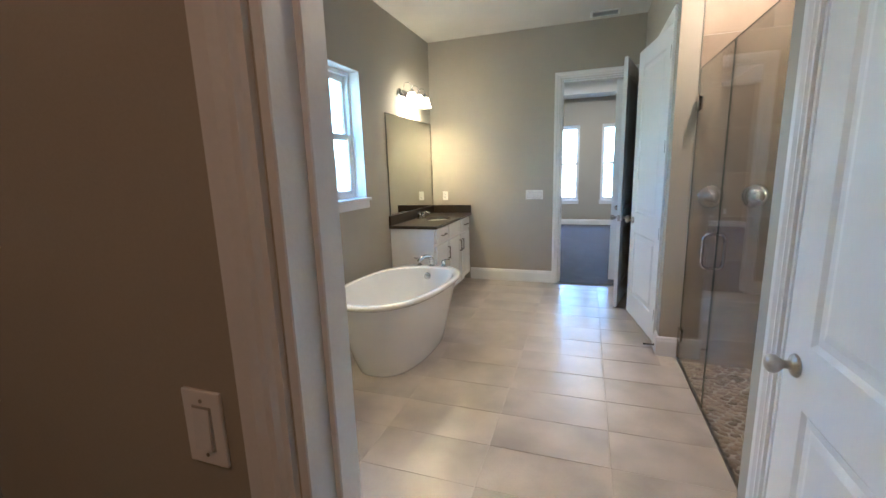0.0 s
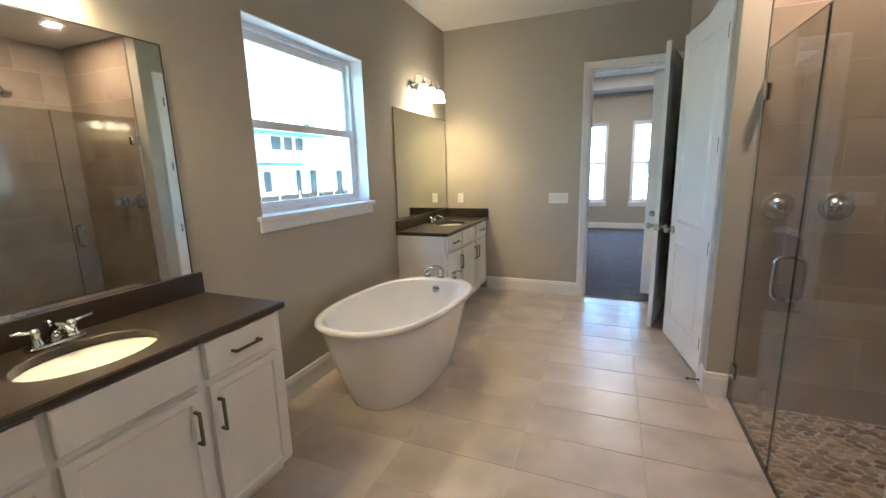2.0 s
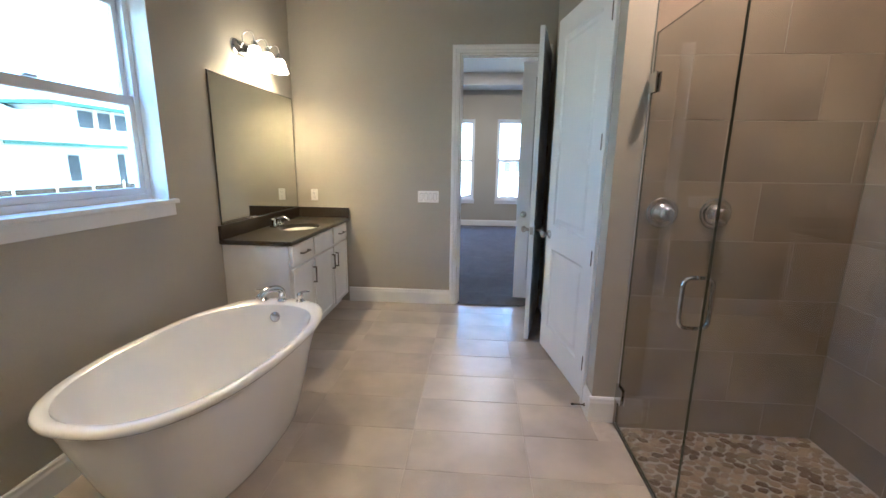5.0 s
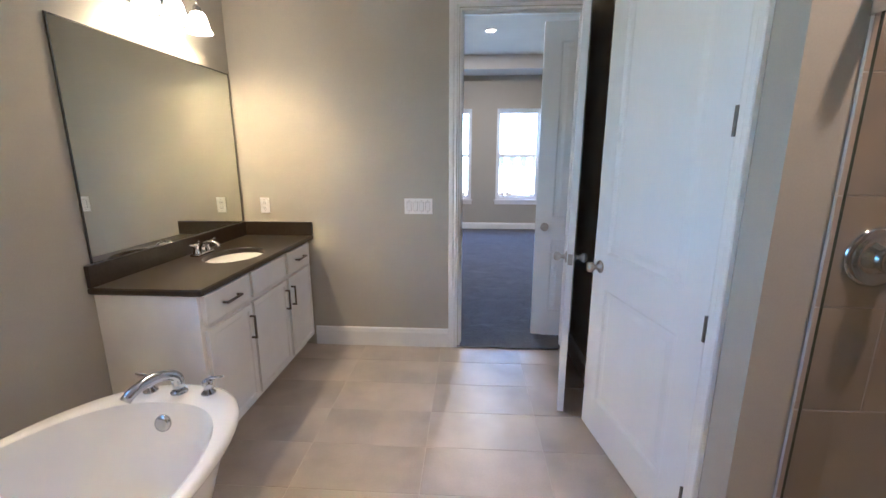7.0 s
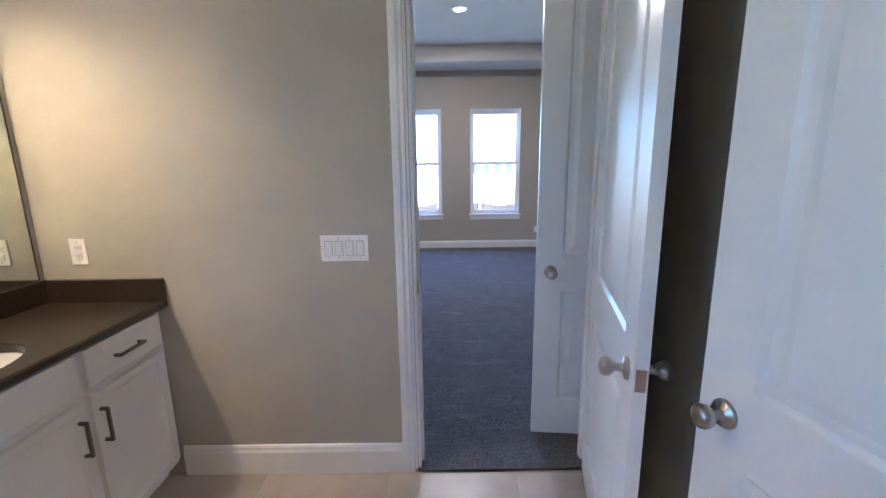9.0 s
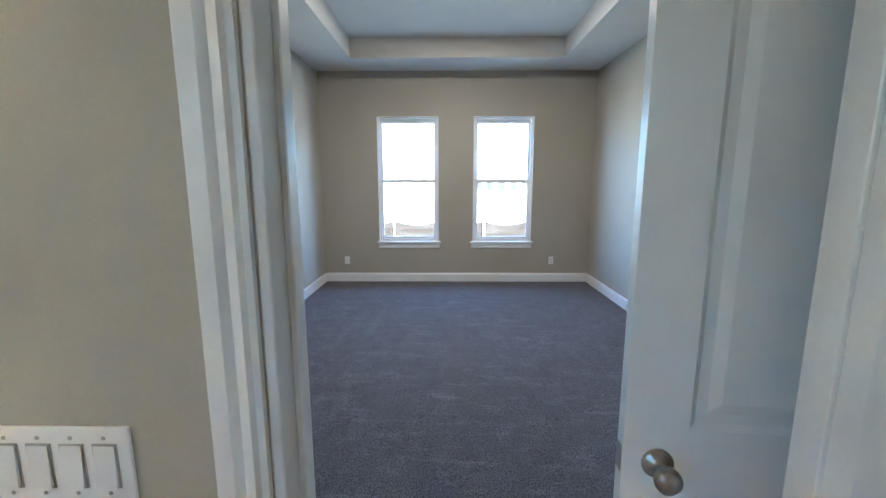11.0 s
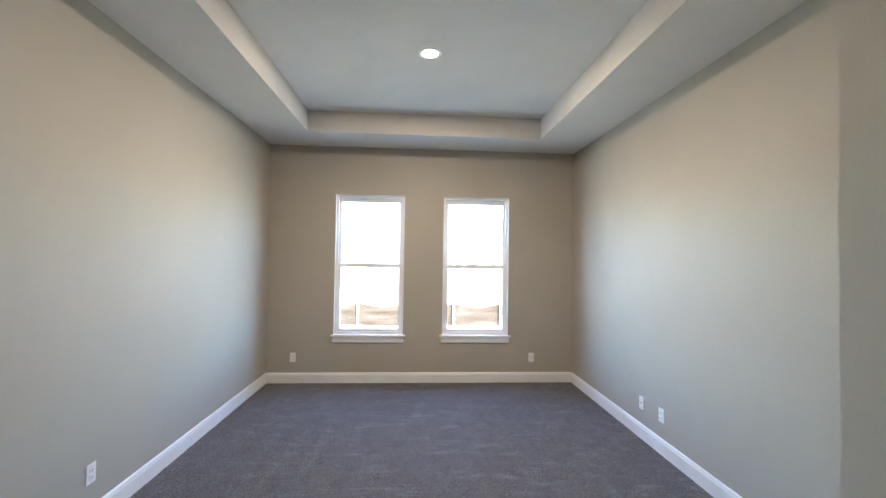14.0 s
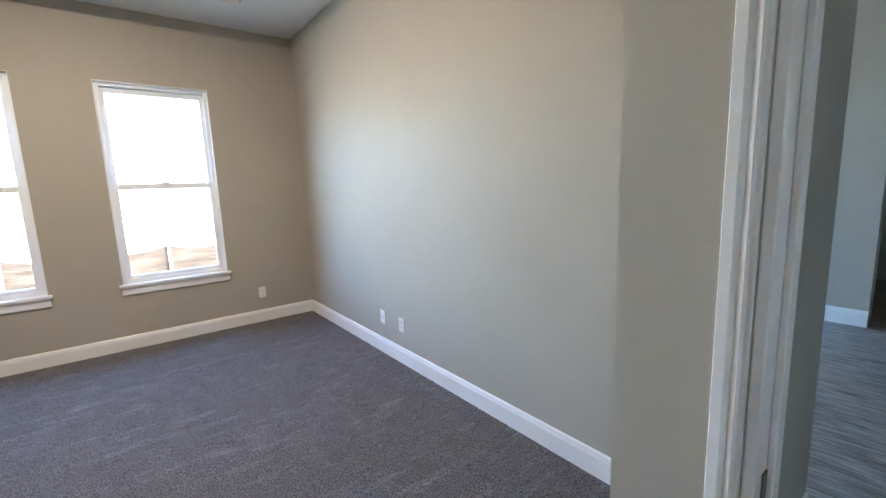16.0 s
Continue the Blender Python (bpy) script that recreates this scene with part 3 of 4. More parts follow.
# ---- windows ----
def window(name, axis, face, out, a0, a1, z0, z1, depth, label, sill_over=0.05, glazing=None):
    """A single-hung window set back in its opening: frame, two sashes with panes, stool and apron. out: +1 or -1, towards outdoors."""
    t = thing(name, 0, 0, 0, label, "window", kind="structure")

    def bx(d0, d1, p0, p1, q0, q1, r=0.003):
        d0, d1 = face + out * d0, face + out * d1
        return rbox(*((d0, d1, p0, p1) if axis == "x" else (p0, p1, d0, d1)), q0, q1, r, 2)

    f = 0.038
    fr = thing("window_frame", 0, 0, 0)
    fr.parent = t
    part("frame_side", bx(depth, depth + 0.07, a0, a0 + f, z0, z1), VINYL, fr)
    part("frame_side", bx(depth, depth + 0.07, a1 - f, a1, z0, z1), VINYL, fr)
    part("frame_head", bx(depth, depth + 0.07, a0 + f, a1 - f, z1 - f, z1), VINYL, fr)
    part("frame_sill", bx(depth, depth + 0.07, a0 + f, a1 - f, z0, z0 + f), VINYL, fr)
    zm = (z0 + z1) / 2 - 0.01
    for nm, q0, q1, off in (("lower_sash", z0 + f, zm + 0.026, 0.008), ("upper_sash", zm - 0.026, z1 - f, 0.036)):
        s = thing(nm, 0, 0, 0)
        s.parent = t
        w = 0.033
        part("stile", bx(depth + off, depth + off + 0.026, a0 + f, a0 + f + w, q0, q1), VINYL, s)
        part("stile", bx(depth + off, depth + off + 0.026, a1 - f - w, a1 - f, q0, q1), VINYL, s)
        part("rail", bx(depth + off, depth + off + 0.026, a0 + f + w, a1 - f - w, q0, q0 + 0.036), VINYL, s)
        part("rail", bx(depth + off, depth + off + 0.026, a0 + f + w, a1 - f - w, q1 - 0.052, q1), VINYL, s)
        g = part("pane", bx(depth + off + 0.011, depth + off + 0.015, a0 + f + w - 0.004, a1 - f - w + 0.004, q0 + 0.032, q1 - 0.048, 0), glazing or WGLASS, s, "faintly green glass pane, darkened to cut daylight" if glazing else "clear glass pane")
        g.visible_shadow = glazing is not None
    for nm, p0, p1, q0, q1 in (("side_return", a0, a0 + 0.006, z0, z1), ("side_return", a1 - 0.006, a1, z0, z1), ("head_return", a0 + 0.006, a1 - 0.006, z1 - 0.006, z1)):
        part(nm, bx(-0.001, depth - 0.0005, p0, p1, q0, q1, 0), WHITE, t, "white painted window return")
    part("sash_lock", bx(depth - 0.004, depth + 0.012, (a0 + a1) / 2 - 0.03, (a0 + a1) / 2 + 0.03, zm + 0.026, zm + 0.038), VINYL, t)
    part("window_stool", bx(-0.035, depth + 0.004, a0 - sill_over, a1 + sill_over, z0 - 0.022, z0 + 0.004, 0.004), WHITE, t, "white painted window stool")
    part("window_apron", bx(-0.016, 0.0, a0 - sill_over + 0.015, a1 + sill_over - 0.015, z0 - 0.092, z0 - 0.022, 0.003), WHITE, t, "white painted window apron")
    return t


# the stools fill their openings from wall to wall
window("window_1", "x", XL, -1, 2.308, 3.482, 1.215, 2.335, 0.105, "white vinyl single-hung bathroom window above the tub", 0.04, W1GLASS)
window("window_2", "y", YB, 1, -0.732, 0.152, 0.618, 2.415, 0.035, "white vinyl single-hung bedroom window", 0.028)
window("window_3", "y", YB, 1, 0.653, 1.518, 0.618, 2.415, 0.035, "white vinyl single-hung bedroom window", 0.028)


# ---- vanity cabinets ----
def pull_bm(length, along):
    """A square-section bar pull that stands off to +x."""
    bm = bmesh.new()
    h, s = length / 2, 0.005
    d = Vector((0, 1, 0)) if along == "y" else Vector((0, 0, 1))

    def seg(lo, hi):
        add_box(bm, lo[0], hi[0], lo[1], hi[1], lo[2], hi[2])
    for e in (-1, 1):
        c = d * (h - s) * e
        seg((0, c.y - s, c.z - s), (0.022, c.y + s, c.z + s))
    a = d * h
    if along == "y":
        seg((0.022, -h, -s), (0.031, h, s))
    else:
        seg((0.022, -s, -h), (0.031, s, h))
    return bm


def cabinet_front(name, parent, y0, y1, z0, z1, shaker, pull=None):
    """A front panel on the carcass face x = 0.49 with a framed, recessed field and its pull."""
    bm = bmesh.new()
    fs = add_box(bm, 0.491, 0.511, y0, y1, z0, z1)
    bmesh.ops.recalc_face_normals(bm, faces=bm.faces)
    front = max(fs, key=lambda f: f.calc_center_median().x)
    if shaker:
        bmesh.ops.inset_individual(bm, faces=[front], thickness=0.045, depth=0)
        bmesh.ops.inset_individual(bm, faces=[front], thickness=0.010, depth=-0.007)
    else:
        bmesh.ops.inset_individual(bm, faces=[front], thickness=0.008, depth=0.003)
    ob = part(name, bm, CAB, parent)
    if pull:
        py, pz, along = pull
        p = part("handle", pull_bm(0.135, along), BRONZE, ob, "dark brushed nickel bar pull")
        p.matrix_basis = pose(0.511 if shaker else 0.514, py, pz)
    return ob


def vanity(y, label, w=1.318, third=0.895):
    t = thing("vanity_cabinet", XL + 0.002, y, 0, label, "vanity cabinet", "pair of vanity cabinets")
    part("body", rbox(0, 0.49, 0, w, 0.10, 0.855, 0.002, 1), CAB, t)
    part("toe_kick", rbox(0, 0.42, 0.02, w, 0, 0.10, 0.001, 1), CAB, t)
    part("scribe_trim", rbox(0.448, 0.484, 0.004, w, 0.083, 0.10, 0.002, 1), CAB, t)
    s = [(0.022, 0.410), (0.437, 0.860), (third, w - 0.046)]
    for k, (a, b) in enumerate(s):
        cabinet_front("drawer_front" if k != 1 else "false_front", t, a, b, 0.700, 0.845, False, None if k == 1 else ((a + b) / 2, 0.772, "y"))
        cabinet_front("cabinet_door", t, a, b, 0.110, 0.672, True, ((b - 0.028) if k < 2 else a + 0.028, 0.545, "z"))
    return t


vanity(3.935, "white painted vanity cabinet with three doors and dark bar pulls")
vanity(0.562, "white painted vanity cabinet with three doors beside the doorway", 1.302, 0.906)


def countertop(y0, y1, side_splash):
    t = thing("countertop", XL, y0, 0.855, "dark brown polished quartz vanity top with backsplash", "countertop", "pair of vanity tops")
    L, D, z0, z1 = y1 - y0, 0.532, 0.002, 0.034
    cx, cy, ax, ay = 0.295, 4.60 - 3.912, 0.158, 0.205
    angs = sorted({2 * math.pi * i / 56 for i in range(56)} | {math.atan2(sy - cy, sx - cx) % (2 * math.pi) for sx in (0, D) for sy in (0, L)})
    bm = bmesh.new()
    ring = {}
    e = 0.006
    for k, a in enumerate(angs):
        c, s = math.cos(a), math.sin(a)
        tt = min(((D - cx) / c if c > 1e-9 else -cx / c if c < -1e-9 else 1e9), ((L - cy) / s if s > 1e-9 else -cy / s if s < -1e-9 else 1e9))
        ox, oy = cx + tt * c, cy + tt * s
        r = 1 / math.sqrt((c / ax) ** 2 + (s / ay) ** 2)
        ix, iy = cx + r * c, cy + r * s
        sh = lambda v, hi: min(max(v, e), hi - e)
        ring[k] = [bm.verts.new(p) for p in ((ix, iy, z0), (ix, iy, z1 - 0.003), (cx + (r + 0.003) * c, cy + (r + 0.003) * s, z1), (sh(ox, D), sh(oy, L), z1), (ox, oy, z1 - e), (ox, oy, z0 + e), (sh(ox, D), sh(oy, L), z0))]
    n = len(angs)
    for k in range(n):
        a, b = ring[k], ring[(k + 1) % n]
        for i in range(7):
            j = (i + 1) % 7
            bm.faces.new((a[i], a[j], b[j], b[i]))
    part("slab", bm, QUARTZ, t)
    part("backsplash", rbox(0.001, 0.021, 0.0, L, z1, z1 + 0.102, 0.002, 2), QUARTZ, t)
    if side_splash > 0:
        part("side_splash", rbox(0.022, D, L - 0.021, L - 0.001, z1, z1 + 0.102, 0.002, 2), QUARTZ, t)
    else:
        part("side_splash", rbox(0.022, D, 0.001, 0.021, z1, z1 + 0.102, 0.002, 2), QUARTZ, t)
    sk = thing("sink", XL + cx, y0 + cy, 0.855, "white oval undermount porcelain sink", "sink", "pair of vanity sinks")
    bm = bmesh.new()
    prof = [(1.06, 0.0), (1.0, 0.0), (0.985, -0.02), (0.93, -0.07), (0.78, -0.115), (0.5, -0.14), (0.14, -0.148), (0.0, -0.148)]
    rings = []
    for sc, z in prof:
        rings.append([bm.verts.new((0, 0, z))] if sc == 0 else [bm.verts.new((ax * sc * math.cos(2 * math.pi * i / 40), ay * sc * math.sin(2 * math.pi * i / 40), z)) for i in range(40)])
    for a, b in zip(rings, rings[1:]):
        for i in range(40):
            vs = list(dict.fromkeys([a[i % len(a)], a[(i + 1) % 40 % len(a)], b[(i + 1) % 40 % len(b)], b[i % len(b)]]))
            bm.faces.new(vs)
    part("bowl", bm, CERAM, sk, smooth=True)
    bm = bmesh.new()
    lathe(bm, [(0, -0.1465), (0.022, -0.1465), (0.023, -0.1485)], n=18)
    part("drain", bm, CHROME, sk, "chrome sink drain", smooth=True)
    # centreset tap with two lever handles
    f = thing("sink_faucet", XL + 0.092, y0 + cy, 0.855 + z1, "polished chrome centreset sink tap with two levers", "tap", "pair of sink taps")
    bm = rbox(-0.026, 0.026, -0.082, 0.082, 0, 0.014, 0.006, 3)
    part("base", bm, CHROME, f, smooth=True)
    bm = bmesh.new()
    pts = [(0, 0, 0.01), (0.002, 0, 0.04), (0.015, 0, 0.062), (0.045, 0, 0.075), (0.08, 0, 0.073), (0.105, 0, 0.060), (0.110, 0, 0.048)]
    tube(bm, pts, [0.019, 0.017, 0.0155, 0.0135, 0.012, 0.0115, 0.0115])
    part("spout", bm, CHROME, f, smooth=True)
    bm = bmesh.new()
    tube(bm, [(-0.018, 0, 0.012), (-0.018, 0, 0.075)], 0.0028, 8)
    lathe(bm, [(0, 0.072), (0.006, 0.074), (0.0065, 0.08), (0, 0.085)], Matrix.Translation((-0.018, 0, 0)), 10)
    part("lift_rod", bm, CHROME, f, smooth=True)
    for sg in (-1, 1):
        bm = bmesh.new()
        mm = Matrix.Translation((0, 0.052 * sg, 0.012))
        lathe(bm, [(0, 0), (0.0215, 0), (0.021, 0.008), (0.015, 0.024), (0.014, 0.036), (0.0175, 0.044), (0.0165, 0.055), (0.009, 0.062), (0, 0.063)], mm, 18)
        tube(bm, [(0, 0.052 * sg, 0.062), (0.004, 0.075 * sg, 0.068), (0.010, 0.118 * sg, 0.076)], [0.008, 0.0065, 0.0055], 10)
        part("lever_handle", bm, CHROME, f, smooth=True)
    return t


countertop(3.912, 5.263, 1)
countertop(0.537, 1.868, -1)


def wall_mirror(y0, y1, label):
    bm = rbox(0.0015, 0.0075, y0, y1, 0.994, 2.035, 0.0015, 1)
    for f in bm.faces:
        f.material_index = 0 if f.normal.x > 0.9 else 1
    t = thing("vanity_mirror", XL, 0, 0, label, "mirror", "pair of vanity mirrors")
    g = part("mirror_glass", bm, [MIRROR, GEDGE], t)
    bm = bmesh.new()
    add_box(bm, 0.0015, 0.009, y0 + 0.05, y1 - 0.05, 0.9925, 0.9985)
    part("bottom_channel", bm, CHROME, t, "thin chrome mirror channel")
    for a, b, c, e in ((y0 - 0.005, y0, 0.994, 2.040), (y1, y1 + 0.005, 0.994, 2.040), (y0, y1, 2.0352, 2.040)):
        bm = bmesh.new()
        add_box(bm, 0.0005, 0.0085, a, b, c, e)
        part("edge_strip", bm, DARKHOLE, t, "thin dark mirror edge")
    return t


wall_mirror(3.955, 5.232, "large frameless rectangular mirror above the vanity")
wall_mirror(0.545, 1.822, "large frameless rectangular mirror beside the window")


def vanity_light(y):
    t = thing("vanity_light", XL, y, 2.278, "three-light vanity fixture with frosted bell shades, lit", "wall lamp", "pair of vanity lights")
    bm = bmesh.new()
    n, L, R = 12, 0.25, 0.058
    outl = [(L + R * math.cos(a), R * math.sin(a)) for a in [-math.pi / 2 + math.pi * i / n for i in range(n + 1)]]
    outl += [(-a, b) for a, b in outl[::-1]]
    r0 = [bm.verts.new((0.001, a, b)) for a, b in outl]
    r1 = [bm.verts.new((0.014, a * 0.99, b * 0.96)) for a, b in outl]
    r2 = [bm.verts.new((0.024, a * 0.95, b * 0.72)) for a, b in outl]
    k = len(outl)
    for a, b in ((r0, r1), (r1, r2)):
        for i in range(k):
            bm.faces.new((a[i], a[(i + 1) % k], b[(i + 1) % k], b[i]))
    bm.faces.new(r2)
    bm.faces.new(r0[::-1])
    part("backplate", bm, CHROME, t)
    for dy in (-0.20, 0.0, 0.20):
        bm = bmesh.new()
        pts = [(0.02, dy, 0.005), (0.045, dy, 0.035)] + [(0.085 - 0.045 * math.cos(a), dy, 0.07 + 0.045 * math.sin(a)) for a in [math.pi * i / 9 for i in range(10)]] + [(0.130, dy, 0.045)]
        tube(bm, pts, 0.0045, 10)
        arm = part("arm", bm, CHROME, t, smooth=True)
        bm = bmesh.new()
        lathe(bm, [(0, 0.05), (0.010, 0.05), (0.021, 0.038), (0.024, 0.015), (0.024, 0.004), (0, 0.004)], Matrix.Translation((0.130, dy, 0)), 18)
        part("socket_cup", bm, CHROME, arm, smooth=True)
        bm = bmesh.new()
        prof = [(0.026, 0.010), (0.036, 0.004), (0.045, -0.016), (0.051, -0.045), (0.058, -0.075), (0.071, -0.100), (0.069, -0.101), (0.055, -0.075), (0.048, -0.045), (0.042, -0.016), (0.033, 0.000), (0.023, 0.006)]
        lathe(bm, prof, Matrix.Translation((0.130, dy, 0)), 28)
        sh = part("shade", bm, SHADE, t, "glowing frosted white glass bell shade", smooth=True)
        lamp = bpy.data.lights.new("bulb", "POINT")
        lamp.energy, lamp.color, lamp.shadow_soft_size = 0.58, (1.0, 0.60, 0.23), 0.03
        lb = new("bulb_light", lamp)
        lb.location = (XL + 0.130, y + dy, 2.278 - 0.055)
    return t


vanity_light(4.57)
vanity_light(1.19)

# ---- bathtub ----
tub = thing("bathtub", -1.06, 3.05, 0, "white freestanding oval soaking tub with a raised back and rolled rim", "bathtub")


def tub_ring(bm, z, ax, near, far, n=72, ex=2.5):
    vs = []
    for i in range(n):
        a = 2 * math.pi * i / n
        c, s = math.cos(a), math.sin(a)
        x = ax * math.copysign(abs(c) ** (2 / ex), c)
        y = (far if s > 0 else near) * math.copysign(abs(s) ** (2 / ex), s)
        vs.append(bm.verts.new((x, y, z - 0.083 * z * y)))
    return vs


def tub_part(name, rows, cap, label="", ex=2.5):
    bm = bmesh.new()
    rings = [tub_ring(bm, *r, ex=ex) for r in rows]
    for a, b in zip(rings, rings[1:]):
        for i in range(len(a)):
            j = (i + 1) % len(a)
            bm.faces.new((a[i], a[j], b[j], b[i]))
    if cap:
        bm.faces.new(rings[-1])
    return part(name, bm, ACRYL, tub, label, smooth=True)


tub_part("outer_shell", [(0.004, 0.255, 0.59, 0.43), (0.0, 0.265, 0.60, 0.44), (0.012, 0.270, 0.605, 0.445), (0.10, 0.292, 0.65, 0.475), (0.25, 0.322, 0.71, 0.525), (0.40, 0.350, 0.765, 0.585), (0.49, 0.368, 0.795, 0.635), (0.528, 0.375, 0.805, 0.65)], False)
tub_part("rim", [(0.528, 0.375, 0.805, 0.65), (0.531, 0.396, 0.827, 0.683), (0.540, 0.404, 0.836, 0.692), (0.553, 0.408, 0.840, 0.696), (0.563, 0.403, 0.834, 0.692), (0.568, 0.391, 0.822, 0.680), (0.568, 0.371, 0.800, 0.575), (0.560, 0.360, 0.788, 0.557)], False)
tub_part("basin", [(0.560, 0.360, 0.788, 0.557), (0.535, 0.350, 0.775, 0.546), (0.38, 0.300, 0.68, 0.50), (0.24, 0.258, 0.585, 0.455), (0.165, 0.22, 0.505, 0.41), (0.14, 0.16, 0.38, 0.32), (0.135, 0.08, 0.2, 0.16)], True)
bm = bmesh.new()
lathe(bm, [(0, 0.012), (0.018, 0.012), (0.030, 0.008), (0.034, 0.0), (0.034, -0.004), (0, -0.004)], pose(-0.005, 0.529, 0.462, 78, 0, 0), 26)
part("overflow_plate", bm, CHROME, tub, "round chrome overflow plate", smooth=True)

tf = thing("tub_faucet", -1.054, 3.672, 0.538, "polished chrome deck-mounted tub filler with two handles", "tap")
bm = bmesh.new()
lathe(bm, [(0, 0), (0.032, 0), (0.032, 0.008), (0.022, 0.016), (0, 0.016)], n=20)
d = Vector((-0.27, -0.96, 0)).normalized()
pts = [Vector((0, 0, 0.008)), Vector((0, 0, 0.045))] + [d * (0.105 - 0.105 * math.cos(a)) + Vector((0, 0, 0.055 + 0.055 * math.sin(a))) for a in [math.pi * 0.86 * i / 12 for i in range(13)]]
tube(bm, pts, [0.023, 0.023] + [0.023 - 0.004 * i / 12 for i in range(13)], 16)
part("spout", bm, CHROME, tf, smooth=True)
for dx in (-0.122, 0.122):
    bm = bmesh.new()
    lathe(bm, [(0, 0), (0.028, 0), (0.027, 0.008), (0.016, 0.018), (0.015, 0.030), (0.020, 0.038), (0.020, 0.055), (0.010, 0.064), (0, 0.065)], Matrix.Translation((dx, 0.0, 0)), 20)
    sg = 1 if dx > 0 else -1
    tube(bm, [(dx, 0, 0.060), (dx + sg * 0.02, 0.005, 0.068), (dx + sg * 0.062, 0.012, 0.070)], [0.008, 0.0065, 0.005], 10)
    part("cross_handle", bm, CHROME, tf, smooth=True)

# ---- shower ----
sh = thing("shower_enclosure", XG, 0, 0, "frameless clear glass shower enclosure with a hinged door", "shower")


def glass_panel(name, parent, y0, y1, z0, z1):
    bm = bmesh.new()
    fs = add_box(bm, -0.004, 0.004, y0, y1, z0, z1)
    bmesh.ops.recalc_face_normals(bm, faces=bm.faces)
    for f in bm.faces:
        f.material_index = 0 if abs(f.normal.x) > 0.9 else 1
    ob = part(name, bm, [SGLASS, GEDGE], parent, "clear frameless glass panel")
    ob.visible_shadow = False
    return ob


gd = glass_panel("glass_door", sh, 2.6395, 3.325, 0.012, 2.055)
gf = glass_panel("fixed_panel", sh, YS0 + 0.004, 2.6365, 0.006, 2.055)
part("bottom_track", rbox(-0.009, 0.009, YS0, YS1, -0.004, 0.006, 0.001, 1), METALD, sh, "slim metal floor track")
part("wall_channel", rbox(-0.008, 0.008, YS0 - 0.01, YS0 + 0.004, 0.006, 2.055, 0.001, 1), METALD, sh)
for z in (0.2, 1.83):
    bm = bmesh.new()
    for s in (-1, 1):
        add_box(bm, min(s * 0.0055, s * 0.012), max(s * 0.0055, s * 0.012), 3.262, 3.318, z - 0.045, z + 0.045)
    add_box(bm, -0.012, 0.012, 3.318, 3.345, z - 0.045, z + 0.045)
    part("glass_hinge", bm, CHROME, gd, "square chrome glass hinge")
bm = bmesh.new()
for s in (-1, 1):
    r = 0.028
    pts = [(s * 0.005, 2.695, 0.845), (s * 0.022, 2.695, 0.845), (s * 0.040, 2.695, 0.850), (s * 0.052, 2.695, 0.865), (s * 0.054, 2.695, 0.885), (s * 0.054, 2.695, 1.004), (s * 0.052, 2.695, 1.024), (s * 0.040, 2.695, 1.038), (s * 0.022, 2.695, 1.043), (s * 0.005, 2.695, 1.043)]
    tube(bm, pts, 0.0085, 12)
part("pull_handle", bm, CHROME, gd, "D-shaped chrome pull handle", smooth=True)


def shower_valve(x, z):
    t = thing("shower_valve", x, YS1, z, "round chrome shower valve trim on the tile", "shower valve", "pair of shower valves")
    m = pose(0, 0, 0, 90, 0, 0)
    bm = bmesh.new()
    lathe(bm, [(0, 0.0005), (0.078, 0.0005), (0.080, 0.005), (0.072, 0.010), (0.060, 0.012), (0.055, 0.009), (0.038, 0.014), (0.034, 0.03), (0, 0.03)], m, 36)
    part("escutcheon", bm, CHROME, t, smooth=True)
    bm = bmesh.new()
    lathe(bm, [(0.030, 0.03), (0.032, 0.045), (0.036, 0.055), (0.034, 0.072), (0.022, 0.082), (0, 0.084)], m, 28)
    tube(bm, [(0, -0.062, 0), (0.012, -0.066, -0.02), (0.024, -0.070, -0.048)], [0.010, 0.008, 0.006], 10)
    part("handle_knob", bm, CHROME, t, smooth=True)
    return t


shower_valve(1.157, 1.212)
shower_valve(1.417, 1.212)
# shower arm and head, high on the back wall
bm = bmesh.new()
tube(bm, [(XSB - XG, 2.74, 2.36), (XSB - XG - 0.06, 2.74, 2.37), (XSB - XG - 0.12, 2.74, 2.35), (XSB - XG - 0.16, 2.74, 2.31)], 0.009, 10)
arm = part("shower_arm", bm, CHROME, sh, "bent chrome shower arm", smooth=True)
bm = bmesh.new()
lathe(bm, [(0, 0.03), (0.014, 0.03), (0.018, 0.01), (0.045, -0.012), (0.047, -0.024), (0, -0.026)], pose(XSB - XG - 0.175, 2.74, 2.29, 0, 40, 0), 24)
part("shower_head", bm, CHROME, arm, "round chrome shower head", smooth=True)


